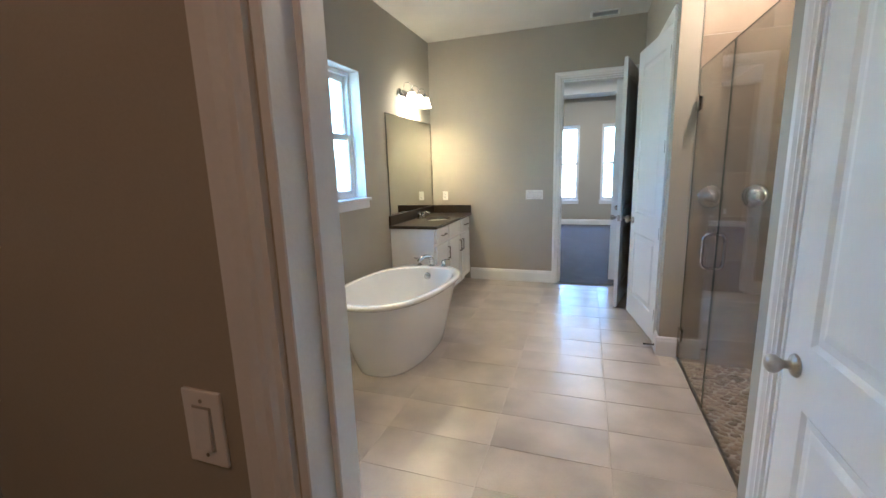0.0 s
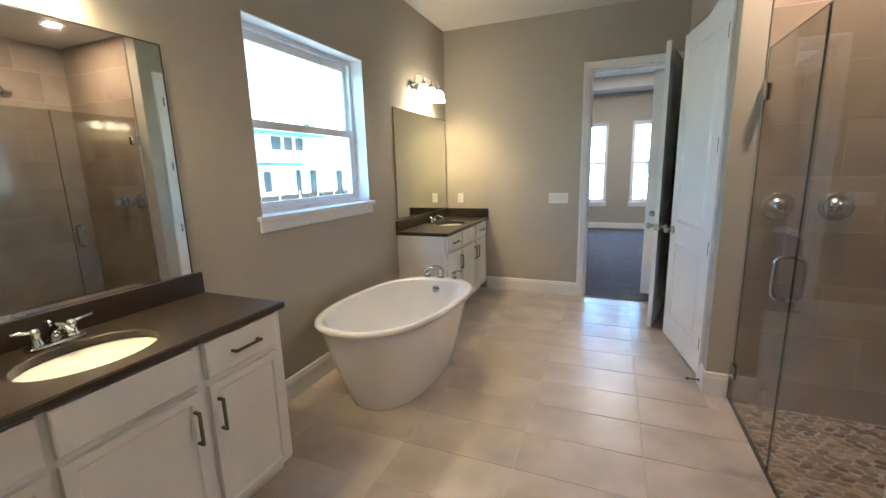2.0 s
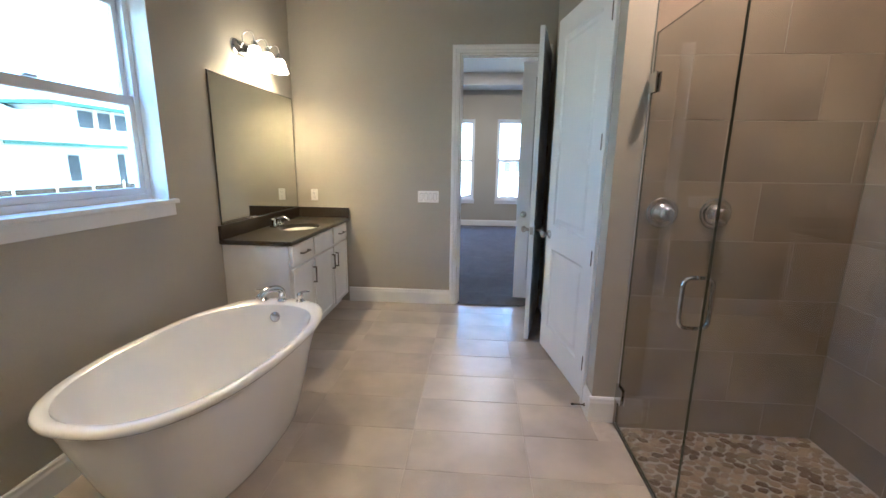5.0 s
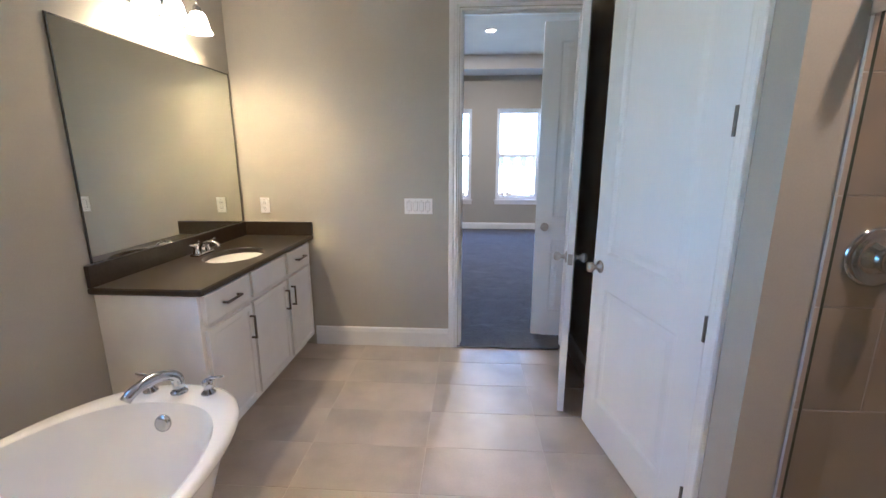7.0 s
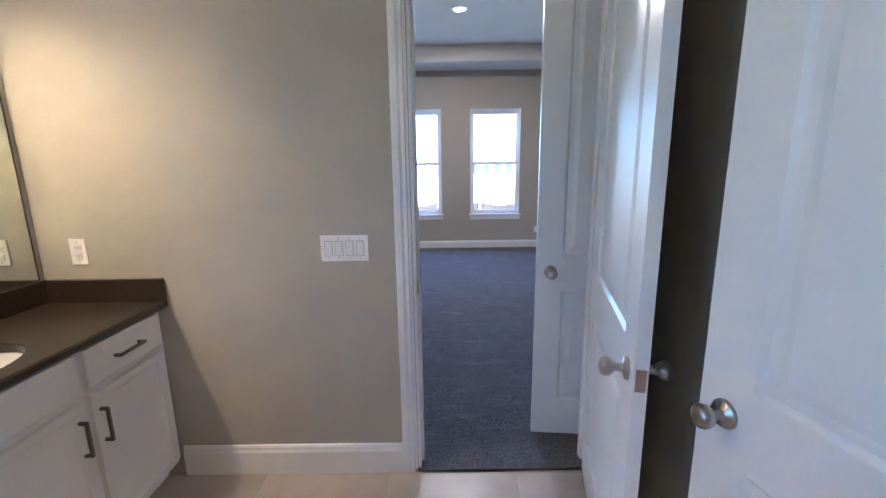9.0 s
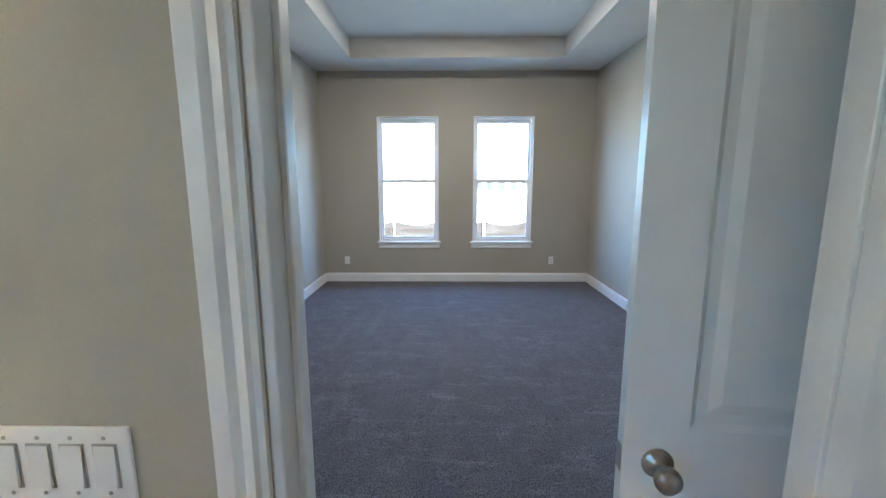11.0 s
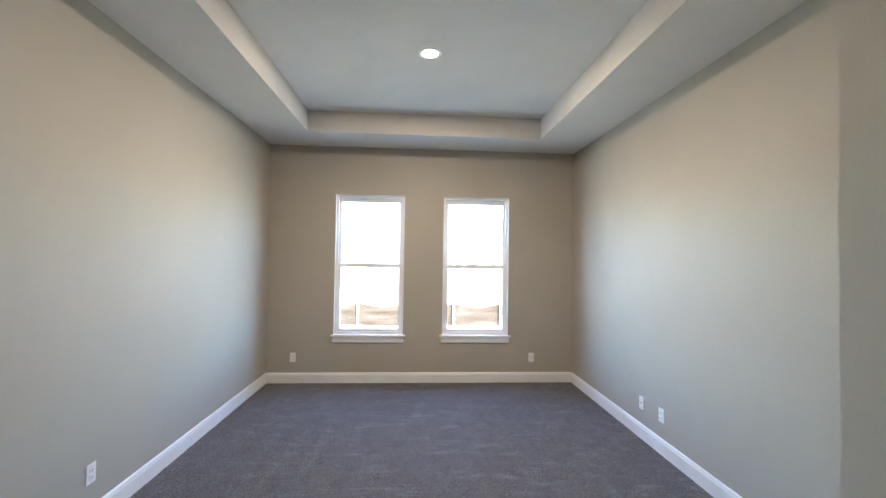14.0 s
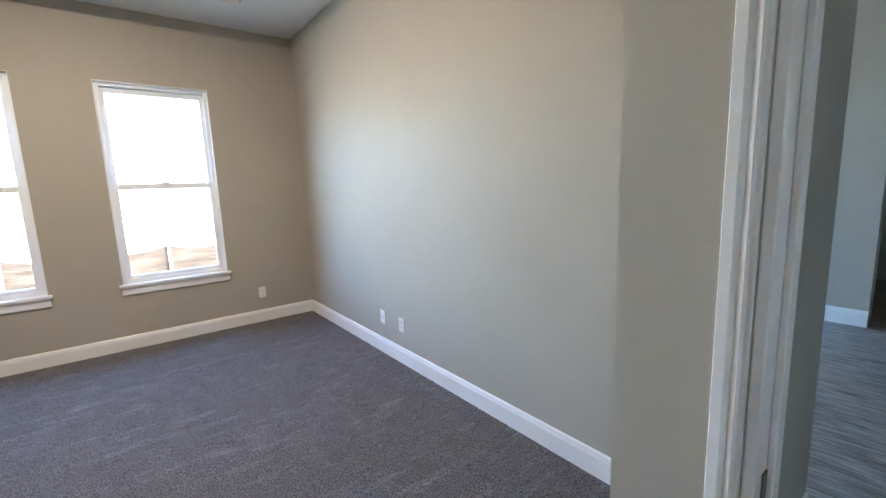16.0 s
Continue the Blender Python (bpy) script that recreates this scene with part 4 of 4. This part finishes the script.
# ---- switches, sockets ----
def wall_plate(name, loc, rz, gangs, style, label, category, group=""):
    """A cover plate; its own -y axis points into the room."""
    w = 0.070 + 0.046 * (gangs - 1)
    t = thing(name, *loc, label, category, group, rz=rz)
    part("cover_plate", rbox(-w / 2, w / 2, -0.006, 0.0, -0.0575, 0.0575, 0.0025, 2), PLASTIC, t)
    for g in range(gangs):
        cx = (g - (gangs - 1) / 2) * 0.046
        if style == "rocker":
            # insert coloured darker than the cover plate, as the rocker's shadow gap
            part("insert", rbox(cx - 0.0175, cx + 0.0175, -0.0068, -0.004, -0.034, 0.034, 0.0005, 1), SWGAP, t)
            bm = bmesh.new()
            pr = [(-0.0075, -0.031), (-0.0115, -0.031), (-0.0082, 0.031), (-0.0075, 0.031)]
            a = [bm.verts.new((cx - 0.0146, y, z)) for y, z in pr]
            b = [bm.verts.new((cx + 0.0146, y, z)) for y, z in pr]
            for i in range(4):
                bm.faces.new((a[i], a[(i + 1) % 4], b[(i + 1) % 4], b[i]))
            bm.faces.new(a)
            bm.faces.new(b[::-1])
            part("rocker", bm, WHITE, t)
        elif style == "outlet":
            for sz in (-0.0195, 0.0195):
                o = part("receptacle", rbox(cx - 0.0165, cx + 0.0165, -0.0085, -0.004, sz - 0.0135, sz + 0.0135, 0.003, 2), WHITE, t)
                bm = bmesh.new()
                for sx in (-0.0062, 0.0062):
                    add_box(bm, cx + sx - 0.001, cx + sx + 0.001, -0.0092, -0.0086, sz - 0.004, sz + 0.005)
                add_box(bm, cx - 0.002, cx + 0.002, -0.0092, -0.0086, sz - 0.0105, sz - 0.007)
                # black blocks on the face paint the dark inside the slots
                part("slots", bm, DARKHOLE, o)
        else:
            bm = bmesh.new()
            lathe(bm, [(0, 0.005), (0.0065, 0.005), (0.0065, 0.010), (0.0045, 0.012), (0, 0.012)], pose(0, 0, 0, 90, 0, 0), 12)
            part("coax_jack", bm, BRONZE, t)
        for sz in (-0.042, 0.042):
            bm = bmesh.new()
            lathe(bm, [(0, 0.0072), (0.0028, 0.0068), (0.0032, 0.0058)], pose(cx, 0, sz, 90, 0, 0), 10)
            part("screw", bm, NICKEL, t)
    return t


wall_plate("light_switch", (-0.266, YF0, 1.115), 0, 4, "rocker", "four-gang white rocker light switch plate", "light switch")
wall_plate("wall_socket", (-1.432, YF0, 1.115), 0, 1, "outlet", "white duplex socket above the vanity", "wall socket")
wall_plate("light_switch", (-0.156, YN0, 1.096), 0, 1, "rocker", "single white light switch beside the doorway", "light switch")
for loc, rz, st in (((-1.226, YB, 0.335), 0, "outlet"), ((1.83, YB, 0.335), 0, "outlet"), ((XBR, 9.135, 0.33), -90, "coax"), ((XBR, 8.833, 0.33), -90, "outlet"), ((XBL, 8.03, 0.333), 90, "outlet"), ((XBL, 7.15, 0.345), 90, "coax")):
    wall_plate("wall_socket" if st == "outlet" else "cable_plate", loc, rz, 1, st, "white duplex wall socket above the baseboard" if st == "outlet" else "white cable plate above the baseboard", "wall socket", "bedroom wall plates")

# strike plate of the bedroom door, spring door stop
bm = rbox(XV + 0.030, XV + 0.060, 6.2805, 6.2832, 0.895, 0.955, 0.0008, 1)
tagged(part("strike_plate", bm, BRONZE), "dark nickel strike plate in the door jamb", "strike plate")
bm = rbox(0.0465, 0.0490, YF0 + 0.012, YF0 + 0.040, 0.895, 0.955, 0.0008, 1)
tagged(part("strike_plate", bm, BRONZE), "dark nickel strike plate in the bathroom jamb", "strike plate")
ds = thing("door_stop", XP - 0.016, 3.43, 0.05, "spring door stop on the baseboard", "door stop")
bm = bmesh.new()
lathe(bm, [(0, 0), (0.011, 0), (0.010, 0.004), (0.006, 0.006), (0.0045, 0.012), (0.0045, 0.062), (0, 0.062)], pose(0, 0, 0, 0, -90, 0), 12)
part("spring", bm, BRONZE, ds, smooth=True)
bm = bmesh.new()
lathe(bm, [(0, 0.060), (0.0065, 0.060), (0.0068, 0.074), (0.004, 0.078), (0, 0.078)], pose(0, 0, 0, 0, -90, 0), 12)
part("rubber_tip", bm, DARKHOLE, ds, "black rubber tip", smooth=True)


# ---- ceiling fixtures ----
def can_light(x, y, z, power, col=(1.0, 0.70, 0.44)):
    t = thing("recessed_light", x, y, z, "lit round recessed ceiling light with a white trim", "ceiling light")
    bm = bmesh.new()
    lathe(bm, [(0.062, -0.004), (0.085, -0.006), (0.092, -0.003), (0.093, 0.0), (0.062, 0.0)], n=36)
    part("trim_ring", bm, WHITE, t, smooth=True)
    bm = bmesh.new()
    lathe(bm, [(0, -0.0055), (0.045, -0.005), (0.0625, -0.002)], n=36)
    part("lens", bm, CANLED, t, "glowing frosted lens", smooth=True)
    la = bpy.data.lights.new("can", "AREA")
    la.shape, la.size, la.energy, la.color = "DISK", 0.11, power, col
    lo = new("can_light", la)
    lo.location = (x, y, z - 0.009)
    return t


can_light(0.393, 8.775, HT, 2.8)
can_light(1.25, 2.89, 2.84, 0.95, (1.0, 0.58, 0.29))
# closet lamp out of view, added to brighten and warm the closet wall
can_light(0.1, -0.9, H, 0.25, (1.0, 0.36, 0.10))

v = thing("ceiling_vent", 0.470, 5.085, H, "white louvred air register in the ceiling", "air vent")
bm = bmesh.new()
ow, od, iw, id_ = 0.15, 0.085, 0.125, 0.060
o = [bm.verts.new((a * ow, b * od, -0.001)) for a, b in ((-1, -1), (1, -1), (1, 1), (-1, 1))]
o2 = [bm.verts.new((a * ow * 0.985, b * od * 0.975, -0.009)) for a, b in ((-1, -1), (1, -1), (1, 1), (-1, 1))]
i2 = [bm.verts.new((a * iw, b * id_, -0.009)) for a, b in ((-1, -1), (1, -1), (1, 1), (-1, 1))]
i1 = [bm.verts.new((a * iw, b * id_, -0.001)) for a, b in ((-1, -1), (1, -1), (1, 1), (-1, 1))]
for r0, r1 in ((o, o2), (o2, i2), (i2, i1)):
    for k in range(4):
        bm.faces.new((r0[k], r0[(k + 1) % 4], r1[(k + 1) % 4], r1[k]))
part("frame", bm, WHITE, v)
bm = bmesh.new()
add_box(bm, -iw, iw, -id_, id_, -0.0015, -0.0005)
# no duct above: a black sheet gives the shade behind the louvres
part("backing", bm, DARKHOLE, v, "black sheet in place of the unlit duct")
for k in range(9):
    y = -id_ + 0.012 + k * 0.0125
    bm = bmesh.new()
    vs = [bm.verts.new(p) for p in ((-iw, y, -0.009), (iw, y, -0.009), (iw, y + 0.0075, -0.003), (-iw, y + 0.0075, -0.003))]
    w2 = [bm.verts.new(q.co + Vector((0, 0.0012, 0.0009))) for q in vs]
    bm.faces.new(vs)
    bm.faces.new(w2[::-1])
    for q in range(4):
        bm.faces.new((vs[q], vs[(q + 1) % 4], w2[(q + 1) % 4], w2[q]))
    part("slat", bm, WHITE, v)

# ---- outdoors ----
bm = bmesh.new()
rs = [0.0, 12, 30, 70, 200, 700, 2500]
ringv = [[bm.verts.new((0, 5, -0.6))]] + [[bm.verts.new((r * math.cos(2 * math.pi * i / 64), 5 + r * math.sin(2 * math.pi * i / 64), -0.6)) for i in range(64)] for r in rs[1:]]
for a, b in zip(ringv, ringv[1:]):
    for i in range(64):
        bm.faces.new(list(dict.fromkeys((a[i % len(a)], a[(i + 1) % 64 % len(a)], b[(i + 1) % 64], b[i]))))
tagged(part("ground", bm, SAND), "pale bare sandy building ground", "ground", kind="structure")

# the house next door, still being built
hx = -19.0
hs = thing("neighbour_house", hx, 19.0, -0.6, "cream house under construction with green sheathing trim", "house")


def hpart(name, bm, mat, label="", parent=None):
    return part(name, bm, mat, parent or hs, label)


hpart("wall", rbox(-7, 0, -14, 11, 0, 2.55, 0), STUCCO)
bm = bmesh.new()
prof = [(0.55, 2.55), (0.55, 2.72), (-3.5, 5.0), (-7.6, 2.72), (-7.6, 2.55)]
a = [bm.verts.new((x, -14.5, z)) for x, z in prof]
b = [bm.verts.new((x, 11.5, z)) for x, z in prof]
for i in range(5):
    bm.faces.new((a[i], a[(i + 1) % 5], b[(i + 1) % 5], b[i]))
bm.faces.new(a)
bm.faces.new(b[::-1])
hpart("roof", bm, SHINGLE, "pale roof underlayment")
hpart("fascia", rbox(0.55, 0.60, -2.5, 3.4, 2.58, 2.73, 0), GREENB, "green sheathing band")
dm = hpart("dormer", rbox(-2.6, -0.35, 0.6, 6.2, 2.9, 4.55, 0), STUCCO)
hpart("dormer_fascia", rbox(-2.8, 0.0, 0.2, 6.6, 4.50, 4.66, 0), GREENB, "green sheathing band", dm)
for k in range(3):
    y0 = 1.75 + k * 1.02
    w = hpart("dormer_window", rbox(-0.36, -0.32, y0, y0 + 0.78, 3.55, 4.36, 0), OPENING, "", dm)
    hpart("lumber_frame", rbox(-0.33, -0.26, y0 + 0.80, y0 + 0.98, 3.45, 4.42, 0), STUD, "pale lumber post", dm)
hpart("lumber_sill", rbox(-0.34, -0.25, 1.5, 5.0, 3.38, 3.50, 0), STUD, "pale lumber sill", dm)
bm = bmesh.new()
vs = [bm.verts.new(p) for p in ((0.7, -4.2, 2.74), (0.7, 0.9, 2.74), (0.7, -1.2, 4.0), (-2.5, -4.2, 2.9), (-2.5, 0.9, 2.9), (-2.5, -1.2, 4.1))]
for f in ((0, 1, 2), (0, 2, 5, 3), (1, 4, 5, 2), (3, 5, 4), (0, 3, 4, 1)):
    bm.faces.new([vs[i] for i in f])
hpart("porch_gable", bm, SHINGLE)
for y0, y1, z0, z1 in ((0.55, 1.10, 1.0, 2.2), (3.3, 3.75, 0.2, 2.3), (4.65, 5.30, 0.45, 2.25), (7.6, 8.3, 0.5, 2.2), (-3.2, -2.6, 0.9, 2.2), (-6.0, -5.2, 0.8, 2.2)):
    w = hpart("house_window", rbox(0.0, 0.03, y0, y1, z0, z1, 0), OPENING, "dark panel in place of an unlit window opening")
bm = rbox(0.4, 0.46, -12, 10, 0.30, 0.75, 0)
hpart("site_barrier", bm, FABRIC, "low dark fabric barrier")
for k in range(12):
    hpart("barrier_stake", rbox(0.47, 0.52, -11.5 + k * 1.8, -11.42 + k * 1.8, 0, 0.95, 0), STUD)

# silt fence behind the bedroom
fe = thing("silt_fence", 0, 19.0, -0.6, "sagging brown fabric silt fence on wooden stakes", "fence")
sx = [-9.3 + 1.55 * k for k in range(14)]
for k, (x0, x1) in enumerate(zip(sx, sx[1:])):
    bm = bmesh.new()
    cols = []
    for i in range(13):
        u = i / 12
        x = x0 + (x1 - x0) * u
        top = 0.74 - 0.13 * math.sin(math.pi * u)
        cols.append([(x, 0.05 * noise.noise((x * 2, z * 3, k)) , top * z) for z in (0, 0.25, 0.5, 0.75, 1.0)])
    fr = [[bm.verts.new(p) for p in c] for c in cols]
    bk = [[bm.verts.new((p[0], p[1] + 0.01, p[2])) for p in c] for c in cols]
    for g in (fr, bk):
        for i in range(12):
            for j in range(4):
                bm.faces.new((g[i][j], g[i + 1][j], g[i + 1][j + 1], g[i][j + 1]))
    part("fabric_panel", bm, FABRIC, fe)
for x in sx:
    part("stake", rbox(x - 0.03, x + 0.03, -0.09, -0.05, 0, 0.86, 0.004, 1), STUD, fe)

# far houses on the next street
for k, (x, w, h) in enumerate(((-16, 9, 3.0), (7.8, 8.0, 2.7), (17.5, 7, 3.1), (24, 9, 3.0))):
    fh = thing("far_house", x, 62, -0.6, "pale distant new house with a low roof", "house", "houses on the next street")
    part("wall", rbox(-w / 2, w / 2, 0, 7, 0, h, 0), STUCCO, fh)
    bm = bmesh.new()
    vs = [bm.verts.new(p) for p in ((-w / 2 - 0.4, -0.5, h), (w / 2 + 0.4, -0.5, h), (w / 2 + 0.4, 7.5, h), (-w / 2 - 0.4, 7.5, h), (-w / 4, 3.5, h + 1.7), (w / 4, 3.5, h + 1.7))]
    for f in ((0, 1, 5, 4), (1, 2, 5), (2, 3, 4, 5), (3, 0, 4), (0, 3, 2, 1)):
        bm.faces.new([vs[i] for i in f])
    part("roof", bm, SHINGLE, fh)
    for q in range(5):
        xx = -w / 2 + w * (q + 0.5) / 5
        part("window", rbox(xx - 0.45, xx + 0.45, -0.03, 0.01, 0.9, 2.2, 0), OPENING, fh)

# ---- hall planks ----
pl = bmesh.new()
add_box(pl, -0.0735, 0.0735, -0.6, 0.6, -0.008, 0)
pm = bpy.data.meshes.new("plank")
bmesh.ops.recalc_face_normals(pl, faces=pl.faces)
pl.to_mesh(pm)
pl.free()
pm.materials.append(WOOD)
for i in range(46):
    for j in range(4):
        ob = new("plank", pm)
        ob.parent = floor_hall
        ob.location = (XV + T + 0.075 + i * 0.15, 5.12 + j * 1.203 + (i * 5 % 3) * 0.4, 0)

# ---- floor tiles ----
def tile_mesh(name, lx, ly, th, mat, axis="z"):
    bm = rbox(-lx / 2, lx / 2, -ly / 2, ly / 2, -th, 0, 0.0012, 1)
    me = bpy.data.meshes.new(name)
    bmesh.ops.recalc_face_normals(bm, faces=bm.faces)
    bm.to_mesh(me)
    bm.free()
    me.materials.append(mat)
    return me


tile_cache = {}


def lay(parent, mat, m, lx, ly, th=0.006):
    """A tile of that size, its face up at the pose m."""
    key = (round(lx, 3), round(ly, 3), mat.name, th)
    if key not in tile_cache:
        tile_cache[key] = tile_mesh("tile", lx, ly, th, mat)
    ob = new("tile", tile_cache[key])
    ob.parent = parent
    ob.matrix_basis = m


rng = random.Random(5)
G = 0.0035
xs = [XL, -1.30, -0.70, -0.10, 0.50, XG - 0.009]
ys = [3.786 + 0.3065 * k for k in range(-11, 5)] + [5.25]
for x0, x1 in zip(xs, xs[1:]):
    for y0, y1 in zip(ys, ys[1:]):
        for (u0, u1) in ([(x0, x1)] if not (x1 > XP and (y0 < YS0 - 0.02 or y1 > YS1 + 0.02)) else [(x0, XP)]):
            lay(floor_bath, TILE, pose((u0 + u1) / 2, (y0 + y1) / 2, rng.uniform(-0.0006, 0.0002)), u1 - u0 - G, y1 - y0 - G)


def tiled_wall(name, label, origin, ux, length, z_rows, out, first):
    """Running-bond wall tiles on a plane: origin, direction along it, outward normal."""
    o, u, nrm = Vector(origin), Vector(ux), Vector(out)
    t = thing(name, 0, 0, 0, label, "wall tiling", kind="structure")
    for k, (z0, z1) in enumerate(zip(z_rows, z_rows[1:])):
        cuts = [0.0]
        p = first + (0.0, 0.405, 0.205)[k % 3]
        p = p % 0.61
        if p > 0.02:
            cuts.append(p)
        while cuts[-1] + 0.61 < length - 0.02:
            cuts.append(cuts[-1] + 0.61)
        cuts.append(length)
        for a, b in zip(cuts, cuts[1:]):
            c = o + u * (a + b) / 2 + Vector((0, 0, (z0 + z1) / 2)) + nrm * rng.uniform(-0.0005, 0.0003)
            mm = Matrix.Translation(c) @ Matrix((u, Vector((0, 0, 1)), u.cross(Vector((0, 0, 1))))).transposed().to_4x4()
            if u.cross(Vector((0, 0, 1))).dot(nrm) < 0:
                mm = Matrix.Translation(c) @ Matrix((-u, Vector((0, 0, 1)), (-u).cross(Vector((0, 0, 1))))).transposed().to_4x4()
            lay(t, STILE, mm, b - a - 0.003, z1 - z0 - 0.003, 0.009)
    return t


zr = [-0.03, 0.171, 0.466, 0.764, 1.072, 1.370, 1.664, 1.962, 2.260, 2.558, 2.856, H]
tiled_wall("shower_tiling_far", "beige stone-look shower wall tiles in running bond", (XG, YS1, 0), (1, 0, 0), XSB - XG, zr, (0, -1, 0), 0.18)
tiled_wall("shower_tiling_back", "beige stone-look shower wall tiles in running bond", (XSB, YS0, 0), (0, 1, 0), YS1 - YS0, zr, (-1, 0, 0), 0.1)
tiled_wall("shower_tiling_near", "beige stone-look shower wall tiles in running bond", (XG, YS0, 0), (1, 0, 0), XSB - XG, zr, (0, 1, 0), 0.18)
for nm, ax, at, th, a0, a1 in (("grout_far", "y", YS1 + 0.0016, 0.008, XG, XSB), ("grout_back", "x", XSB + 0.0016, 0.008, YS0, YS1), ("grout_near", "y", YS0 - 0.0016, -0.008, XG, XSB)):
    tagged(wall("wall_" + nm, ax, at, th, a0, a1, -0.03, H, (), GROUT), "pale grout bed behind the shower tiles")

# ---- pebble mosaic ----
pebbles = []
for k in range(10):
    bm = bmesh.new()
    r = random.Random(k)
    n = 9
    ax, ay = r.uniform(0.026, 0.036), r.uniform(0.017, 0.0225)
    sc = [r.uniform(0.82, 1.08) for _ in range(n)]
    pts = [(ax * sc[i] * math.cos(2 * math.pi * i / n), ay * sc[i] * math.sin(2 * math.pi * i / n)) for i in range(n)]
    r0 = [bm.verts.new((x, y, -0.004)) for x, y in pts]
    r1 = [bm.verts.new((x, y, 0.002)) for x, y in pts]
    r2 = [bm.verts.new((x * 0.72, y * 0.72, 0.0055)) for x, y in pts]
    for a, b in ((r0, r1), (r1, r2)):
        for i in range(n):
            bm.faces.new((a[i], a[(i + 1) % n], b[(i + 1) % n], b[i]))
    bm.faces.new(r2)
    me = bpy.data.meshes.new("pebble")
    bmesh.ops.recalc_face_normals(bm, faces=bm.faces)
    bm.to_mesh(me)
    bm.free()
    for p in me.polygons:
        p.use_smooth = True
    me.materials.append(PEBBLE)
    pebbles.append(me)
rng = random.Random(11)
rest_v, rest_f = [], []
row = 0
y = YS0 + 0.02
count = 0
spots = []
while y < YS1 - 0.015:
    x = XG + 0.03 + (row % 2) * 0.030
    while x < XSB - 0.02:
        spots.append((x + rng.uniform(-0.006, 0.006), y + rng.uniform(-0.005, 0.005), rng.uniform(-35, 35)))
        x += 0.060
    y += 0.0395
    row += 1
for x, y, a in spots:
    near = 2.25 < y < 3.1 and x < 1.75
    me = pebbles[rng.randrange(10)]
    if near and count < 300:
        ob = new("pebble", me)
        ob.parent = floor_shower
        ob.matrix_basis = pose(x, y, -0.032, 0, 0, a)
        count += 1
    else:
        m = pose(x, y, -0.032, 0, 0, a)
        b0 = len(rest_v)
        rest_v += [m @ q.co for q in me.vertices]
        rest_f += [[b0 + i for i in p.vertices] for p in me.polygons]
me = bpy.data.meshes.new("pebble_mosaic")
me.from_pydata(rest_v, [], rest_f)
m2 = PEBBLE.copy()
m2.name = "pebble_joined"
nd = m2.node_tree.nodes
geo = nd.new("ShaderNodeNewGeometry")
for q in list(nd):
    if q.type == "OBJECT_INFO":
        for lk in list(q.outputs["Random"].links):
            m2.node_tree.links.new(geo.outputs["Random Per Island"], lk.to_socket)
me.materials.append(m2)
ob = new("pebble_mosaic", me)
ob.parent = floor_shower
tagged(ob, "small beige and brown pebbles set in grout", kind="stuff")
